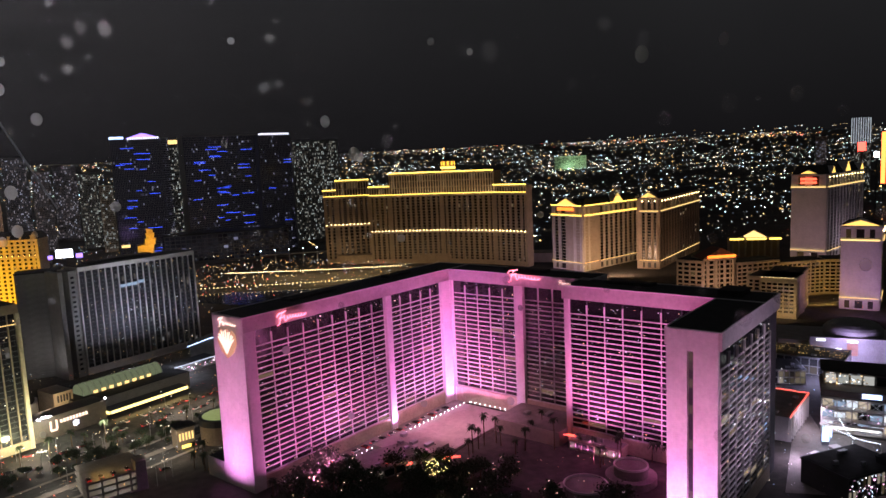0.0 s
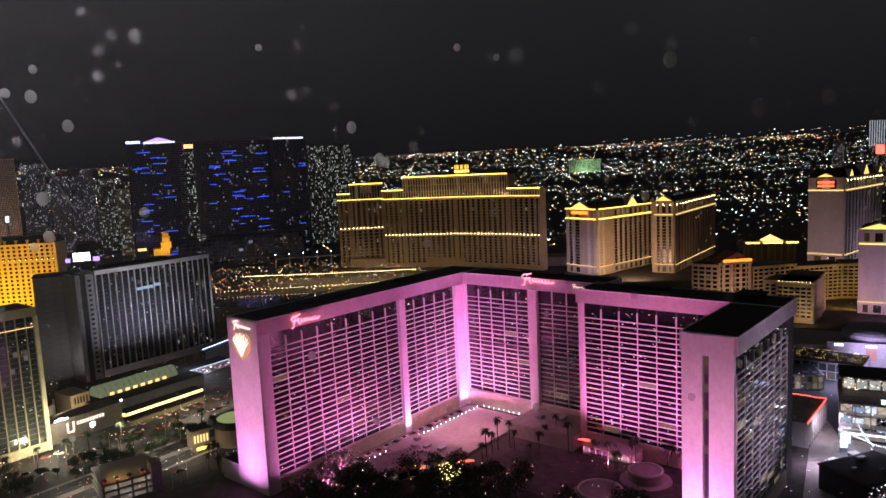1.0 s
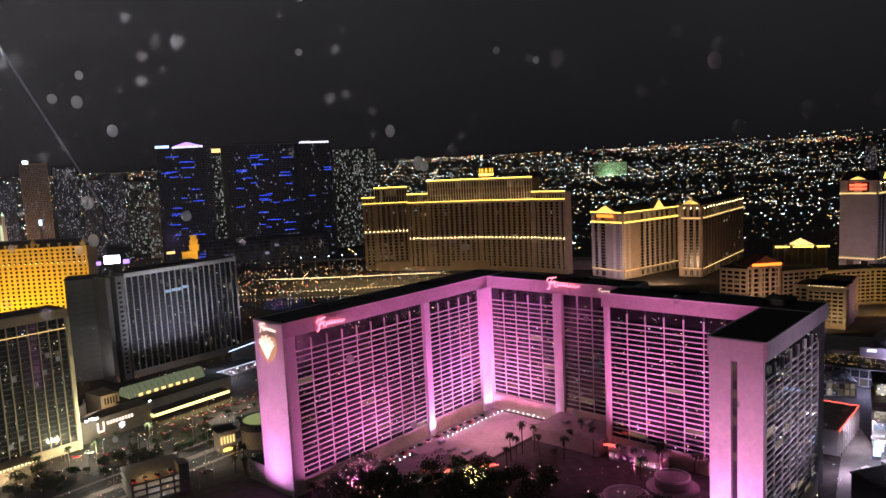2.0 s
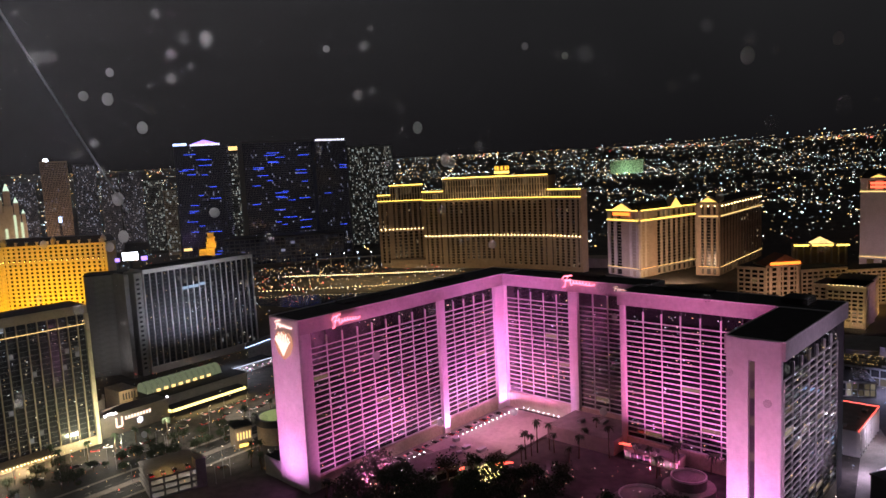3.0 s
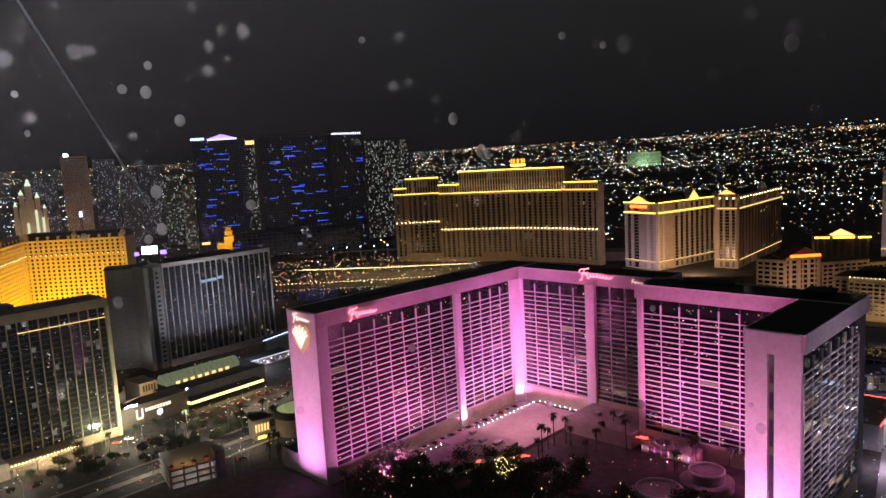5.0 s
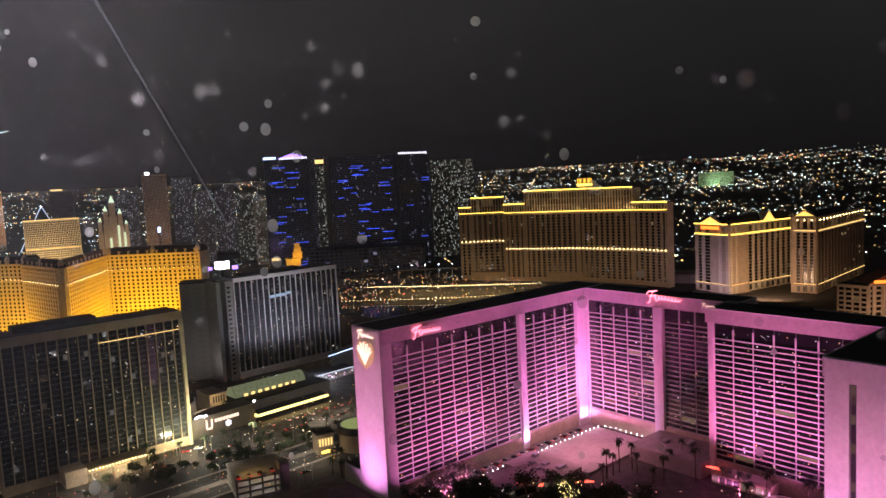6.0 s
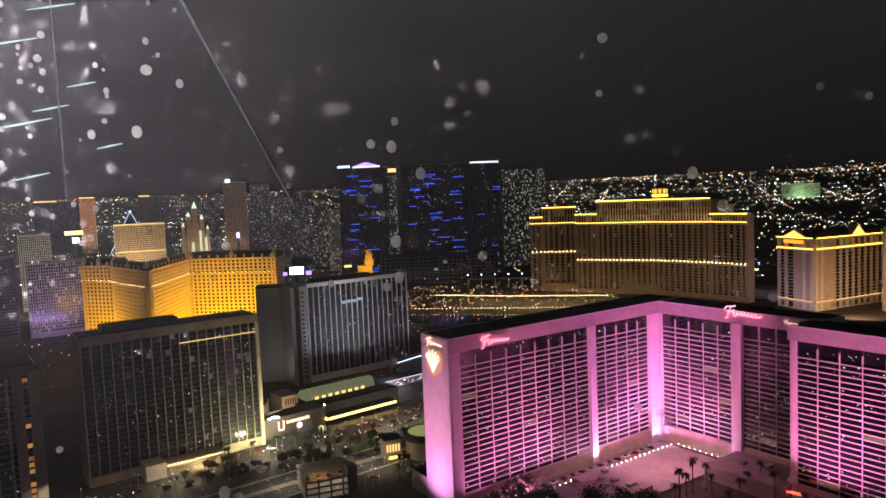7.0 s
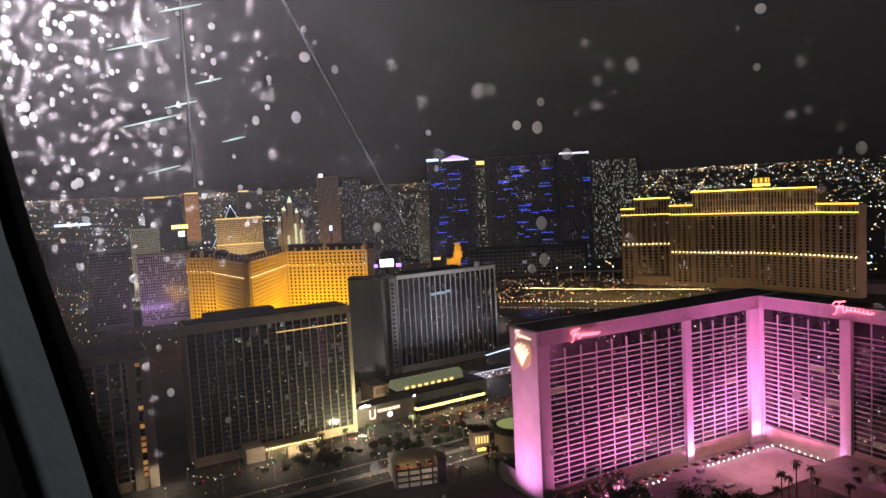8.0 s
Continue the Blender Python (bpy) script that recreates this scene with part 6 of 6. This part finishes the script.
for k, (x, y, hd) in enumerate(((168, 286, 10), (172, 306, 14), (160, 300, 30), (152, 290, 10))):
    t = thing("kiosk", "small lit kiosk with a pale awning", "kiosk", pose(x, y, 0, 0, 0, hd), "kiosks")
    part("body", boxes((-2, 2, -1.5, 1.5, 0, 2.6)), GREY, t)
    part("window", boxes((-1.6, 1.6, -1.62, -1.51, 1.0, 2.2)), glow(("kiosk_blue", "kiosk_pink", "kiosk_gold")[k % 3], ((0.4, 0.6, 1.0), (1.0, 0.6, 0.9), (1.0, 0.7, 0.3))[k % 3], 0.9), t)
    bm = bmesh.new()
    prism(bm, [(-2.4, -2.4), (2.4, -2.4), (2.4, 1.8), (-2.4, 1.8)], 2.65, 3.6, [(-0.4, -0.4), (0.4, -0.4), (0.4, 0.2), (-0.4, 0.2)])
    part("awning", bm, WHITE, t)
# ---- the cabin round the camera ----
EYE = Vector((-0.15, 0.0, 140.0))
GLASS_R = 1.16


def on_glass(azimuth, height, r=GLASS_R):
    """A point of the curved window: azimuth in degrees from the middle of the cabin, height over the eye in metres."""
    a = radians(azimuth)
    return Vector((EYE.x + r * math.sin(a), EYE.y + r * math.cos(a), EYE.z + height))


def film_material():
    """Rain film on acrylic: clear, with a thin streaky veil that scatters light."""
    m, n, l, p = base_nodes("rain_film")
    out = n["Material Output"]
    n.remove(p)
    clear, veil, mix = n.new("ShaderNodeBsdfTransparent"), n.new("ShaderNodeBsdfTranslucent"), n.new("ShaderNodeMixShader")
    tc, mp, tex, ramp = n.new("ShaderNodeTexCoord"), n.new("ShaderNodeMapping"), n.new("ShaderNodeTexNoise"), n.new("ShaderNodeMapRange")
    mp.inputs["Scale"].default_value = (2.5, 2.5, 55.0)
    tex.inputs["Scale"].default_value, tex.inputs["Detail"].default_value = 1.6, 6
    ramp.inputs["From Min"].default_value, ramp.inputs["From Max"].default_value = 0.3, 0.75
    ramp.inputs["To Min"].default_value, ramp.inputs["To Max"].default_value = 0.014, 0.034
    veil.inputs["Color"].default_value = (0.95, 0.93, 1.0, 1)
    l.new(tc.outputs["Object"], mp.inputs[0])
    l.new(mp.outputs[0], tex.inputs["Vector"])
    l.new(tex.outputs["Fac"], ramp.inputs["Value"])
    # the glare's fall-off is put into the veil: stronger towards the frame pillar and the top
    sep, side, high, both, last = n.new("ShaderNodeSeparateXYZ"), n.new("ShaderNodeMapRange"), n.new("ShaderNodeMapRange"), n.new("ShaderNodeMath"), n.new("ShaderNodeMath")
    l.new(tc.outputs["Object"], sep.inputs[0])
    side.inputs["From Min"].default_value, side.inputs["From Max"].default_value = 0.25, -0.85
    high.inputs["From Min"].default_value, high.inputs["From Max"].default_value = 139.65, 140.2
    high.inputs["To Min"].default_value, high.inputs["To Max"].default_value = 0.3, 1.0
    l.new(sep.outputs["X"], side.inputs["Value"])
    l.new(sep.outputs["Z"], high.inputs["Value"])
    both.operation = last.operation = "MULTIPLY"
    l.new(side.outputs[0], both.inputs[0])
    l.new(high.outputs[0], both.inputs[1])
    l.new(both.outputs[0], last.inputs[0])
    l.new(ramp.outputs[0], last.inputs[1])
    l.new(last.outputs[0], mix.inputs[0])
    l.new(clear.outputs[0], mix.inputs[1])
    l.new(veil.outputs[0], mix.inputs[2])
    l.new(mix.outputs[0], out.inputs[0])
    return m


def drop_material():
    """A raindrop: mostly clear, part of the light bent and blurred through it."""
    m, n, l, p = base_nodes("rain_drop")
    out = n["Material Output"]
    n.remove(p)
    clear, veil, bent = n.new("ShaderNodeBsdfTransparent"), n.new("ShaderNodeBsdfTranslucent"), n.new("ShaderNodeBsdfRefraction")
    m1, m2, info, ramp = n.new("ShaderNodeMixShader"), n.new("ShaderNodeMixShader"), n.new("ShaderNodeObjectInfo"), n.new("ShaderNodeMapRange")
    bent.inputs["Roughness"].default_value, bent.inputs["IOR"].default_value = 0.35, 1.3
    veil.inputs["Color"].default_value = (1, 1, 1, 1)
    m1.inputs[0].default_value = 0.6
    l.new(bent.outputs[0], m1.inputs[1])
    l.new(veil.outputs[0], m1.inputs[2])
    ramp.inputs["To Min"].default_value, ramp.inputs["To Max"].default_value = 0.07, 0.31
    l.new(info.outputs["Random"], ramp.inputs["Value"])
    l.new(ramp.outputs[0], m2.inputs[0])
    l.new(clear.outputs[0], m2.inputs[1])
    l.new(m1.outputs[0], m2.inputs[2])
    l.new(m2.outputs[0], out.inputs[0])
    return m


def make_cabin():
    cabin = thing("cabin_window", "curved wet acrylic cabin window with raindrops", "window", None, kind="structure")
    bm = bmesh.new()
    n = 36
    low = [bm.verts.new(on_glass(-72 + 118 * i / n, -0.95)) for i in range(n + 1)]
    high = [bm.verts.new(on_glass(-72 + 118 * i / n, 0.9)) for i in range(n + 1)]
    for i in range(n):
        bm.faces.new((low[i], low[i + 1], high[i + 1], high[i]))
    pane = part("pane", bm, film_material(), cabin)
    pane.visible_shadow = False
    # raindrops: shallow caps on the outside of the pane
    bm = bmesh.new()
    rows = [[bm.verts.new((q * math.cos(2 * math.pi * k / 14), -d, q * math.sin(2 * math.pi * k / 14))) for k in range(14)] for q, d in ((1.0, 0.0), (0.8, 0.05), (0.42, 0.08))]
    for a, b in zip(rows, rows[1:]):
        for k in range(14):
            bm.faces.new((a[k], a[(k + 1) % 14], b[(k + 1) % 14], b[k]))
    bm.faces.new(rows[-1])
    drop = mesh_of("raindrop", bm, drop_material())
    rnd = random.Random(77)
    spots = [(-17.8, 0.219, 9.5), (-42.7, 0.246, 8), (-45.2, 0.191, 7.5), (-54.4, 0.2, 7), (-36.2, 0.234, 9), (-43.6, 0.158, 7), (-45.4, 0.106, 7), (-29.7, 0.19, 10), (-28.7, 0.192, 9), (-33.0, 0.096, 8), (-19.4, 0.22, 8), (-20.6, 0.16, 7.5), (-25.2, 0.13, 8), (-26.8, 0.135, 7), (-26.4, 0.065, 7), (-26.2, 0.022, 7.5), (11.5, 0.165, 11), (3.0, 0.033, 9), (28.8, 0.06, 11), (22.8, 0.14, 10), (20.2, 0.188, 10), (-6.5, 0.125, 8),
             (-23.0, 0.086, 8), (24.4, 0.043, 10), (29.8, -0.25, 12), (32.3, -0.215, 13), (29.9, -0.31, 11), (10.0, 0.01, 10), (33.0, 0.066, 9)]
    for i in range(120):
        spots.append((rnd.uniform(-40, 38), rnd.uniform(-0.46, 0.3), rnd.uniform(3.5, 9)))
    for i in range(900):
        spots.append((-62 + abs(rnd.gauss(0, 9)), 0.42 - abs(rnd.gauss(0, 0.24)), rnd.uniform(1.6, 5.6)))
    for az, h, r in spots:
        p, s = on_glass(az, h, GLASS_R + 0.004), r / 1000
        m = pose(p.x, p.y, p.z, 0, 0, -az + rnd.uniform(-4, 4)) @ Matrix.Diagonal((s, -s, s * rnd.uniform(0.95, 1.35), 1))
        d = piece("raindrop", drop, cabin, m)
        d.visible_shadow = False
    # frame pillar with a dark rubber seal, and the closed rear of the cabin
    bm, seal, rear = bmesh.new(), bmesh.new(), bmesh.new()
    edge = [(-65.6, 0.75), (-64.9, 0.60), (-64.2, 0.45), (-63.4, 0.30), (-62.6, 0.15), (-61.4, 0.01), (-60.3, -0.09), (-59.0, -0.21), (-57.85, -0.33), (-56.6, -0.47), (-55.6, -0.62), (-54.9, -0.80), (-54.5, -0.95)]
    for target, a_in, a_out, r_in, r_out in ((bm, -1.7, -5.2, 1.06, 1.2), (seal, 0.0, -1.7, 1.09, 1.19), (rear, -5.2, -40, 1.04, 1.2)):
        rings = []
        for az, h in edge:
            rings.append([target.verts.new(on_glass(az + a, h, r)) for a, r in ((a_in, r_out), (a_in, r_in), ((a_in + a_out) / 2, r_in + 0.03), (a_out, r_in + 0.05), (a_out, r_out))])
        for p, q in zip(rings, rings[1:]):
            for k in range(5):
                target.faces.new((p[k], p[(k + 1) % 5], q[(k + 1) % 5], q[k]))
        target.faces.new(rings[0])
        target.faces.new(rings[-1][::-1])
    pillar = thing("cabin_frame", "grey cabin frame pillar with a black rubber seal", "frame", None, kind="structure")
    part("pillar", bm, paint("grey_trim", (0.16, 0.17, 0.18), 0.5, scale=3.0, vary=0.15), pillar)
    part("seal", seal, BLACK, pillar, "black rubber seal")
    part("rear_trim", rear, BLACK, pillar, "black trim panel")
    bm = bmesh.new()
    n = 36
    rows = [[bm.verts.new(on_glass(47 + 212 * i / n, h, 1.55)) for i in range(n + 1)] for h in (-1.55, 1.1)]
    for i in range(n):
        bm.faces.new((rows[0][i], rows[0][i + 1], rows[1][i + 1], rows[1][i]))
    wall = solid("cabin_wall", bm, paint("dark_trim", (0.03, 0.03, 0.032), 0.6, scale=2.0), "dark rear wall of the cabin", "wall", kind="structure")
    mod = wall.modifiers.new("thickness", "SOLIDIFY")
    mod.thickness = 0.05
    for name, z in (("cabin_floor", -1.6), ("cabin_ceiling", 1.12)):
        bm = bmesh.new()
        prism(bm, ring(1.6, 40, EYE.x, EYE.y), EYE.z + z, EYE.z + z + 0.05)
        solid(name, bm, MATS["dark_trim"], "dark " + name.split("_")[1] + " of the cabin", name.split("_")[1], kind="structure")


make_cabin()

# the wheel's own light tubes outside the cabin, unseen, which light the wet pane; the third is added to lift the veil
# and drops
tubes = thing("wheel_lights", "bright light tubes on the wheel outside the cabin", "lights")
for k, (az, h, r) in enumerate(((-74, 0.75, 1.8), (-70, 0.55, 1.85), (-24, 1.25, 2.0))):
    c = on_glass(az, h, r)
    lamp("wheel_light", "AREA", c, on_glass((-56, -56, -18)[k], (0.42, 0.34, 0.1)[k], GLASS_R), (20, 7, 18)[k], ((0.97, 0.90, 1.0), (0.86, 0.95, 1.0), (1.0, 0.95, 0.92))[k], 0.5, 0.06).data.spread = radians((84, 180, 180)[k])
    bm = bmesh.new()
    tube(bm, [on_glass(az - 6, h - 0.01, r + 0.06), on_glass(az + 6, h + 0.02, r + 0.06)], 0.02, 8)
    part("light_tube", bm, glow("tube_glow", (0.8, 0.85, 1.0), 4.0, False), tubes)
bm = bmesh.new()
tube(bm, [on_glass(-74, -1.6, 2.0), on_glass(-73, 1.4, 2.0)], 0.03, 8)
part("mast", bm, METAL, tubes)

# a stay cable of the wheel, with an unseen spot added to brighten it
cable = thing("stay_cable", "thin steel stay cable of the wheel outside", "cable")
bm = bmesh.new()
tube(bm, [tuple(polar(-44.2, 10.0, 145.6)), tuple(polar(-37.2, 10.0, 142.7)), tuple(polar(-28.8, 10.0, 139.6))], [0.022, 0.017, 0.009], 6)
part("strand", bm, paint("bare_steel", (0.6, 0.6, 0.62), 0.6, 0.0, scale=4.0), cable)
lamp("cable_light", "SPOT", polar(-40, 7.5, 143.5), polar(-33, 10.0, 141.6), 50, (0.9, 0.92, 1.0), 0.1, angle=100)
# unseen lamp behind the camera, added to brighten the grey pillar
lamp("cabin_light", "AREA", (-0.2, -0.9, 140.9), (-0.9, 0.4, 139.8), 10.0, (0.9, 0.95, 1.0), 0.3, 0.1)

# glowing slivers on an added rod, in place of LED reflections in the wet pane
rod = thing("wheel_rod", "added thin rod with glowing slivers for reflected light streaks", "rod")
bm = bmesh.new()
tube(bm, [(-2.36, 2.13, 140.1), (-2.36, 2.13, 143.4)], 0.0035, 6)
part("rod", bm, METAL, rod)
for k, (z, n, dx) in enumerate(((140.37, 0.22, -0.10), (140.43, 0.12, -0.02), (140.66, 0.22, -0.12), (140.52, 0.10, 0.06), (140.18, 0.12, -0.08), (140.80, 0.16, 0.0), (140.29, 0.09, 0.12))):
    bm = bmesh.new()
    a = Vector((-2.36 + dx, 2.13 + 0.9 * dx, z))
    d = Vector((0.74, 0.67, 0.22)) * n
    tube(bm, [tuple(a - d / 2), tuple(a), tuple(a + d / 2)], [0.0012, 0.004, 0.0012], 6)
    part("light_tube", bm, glow("glint_glow", (0.7, 0.95, 0.9), 0.8, False), rod)
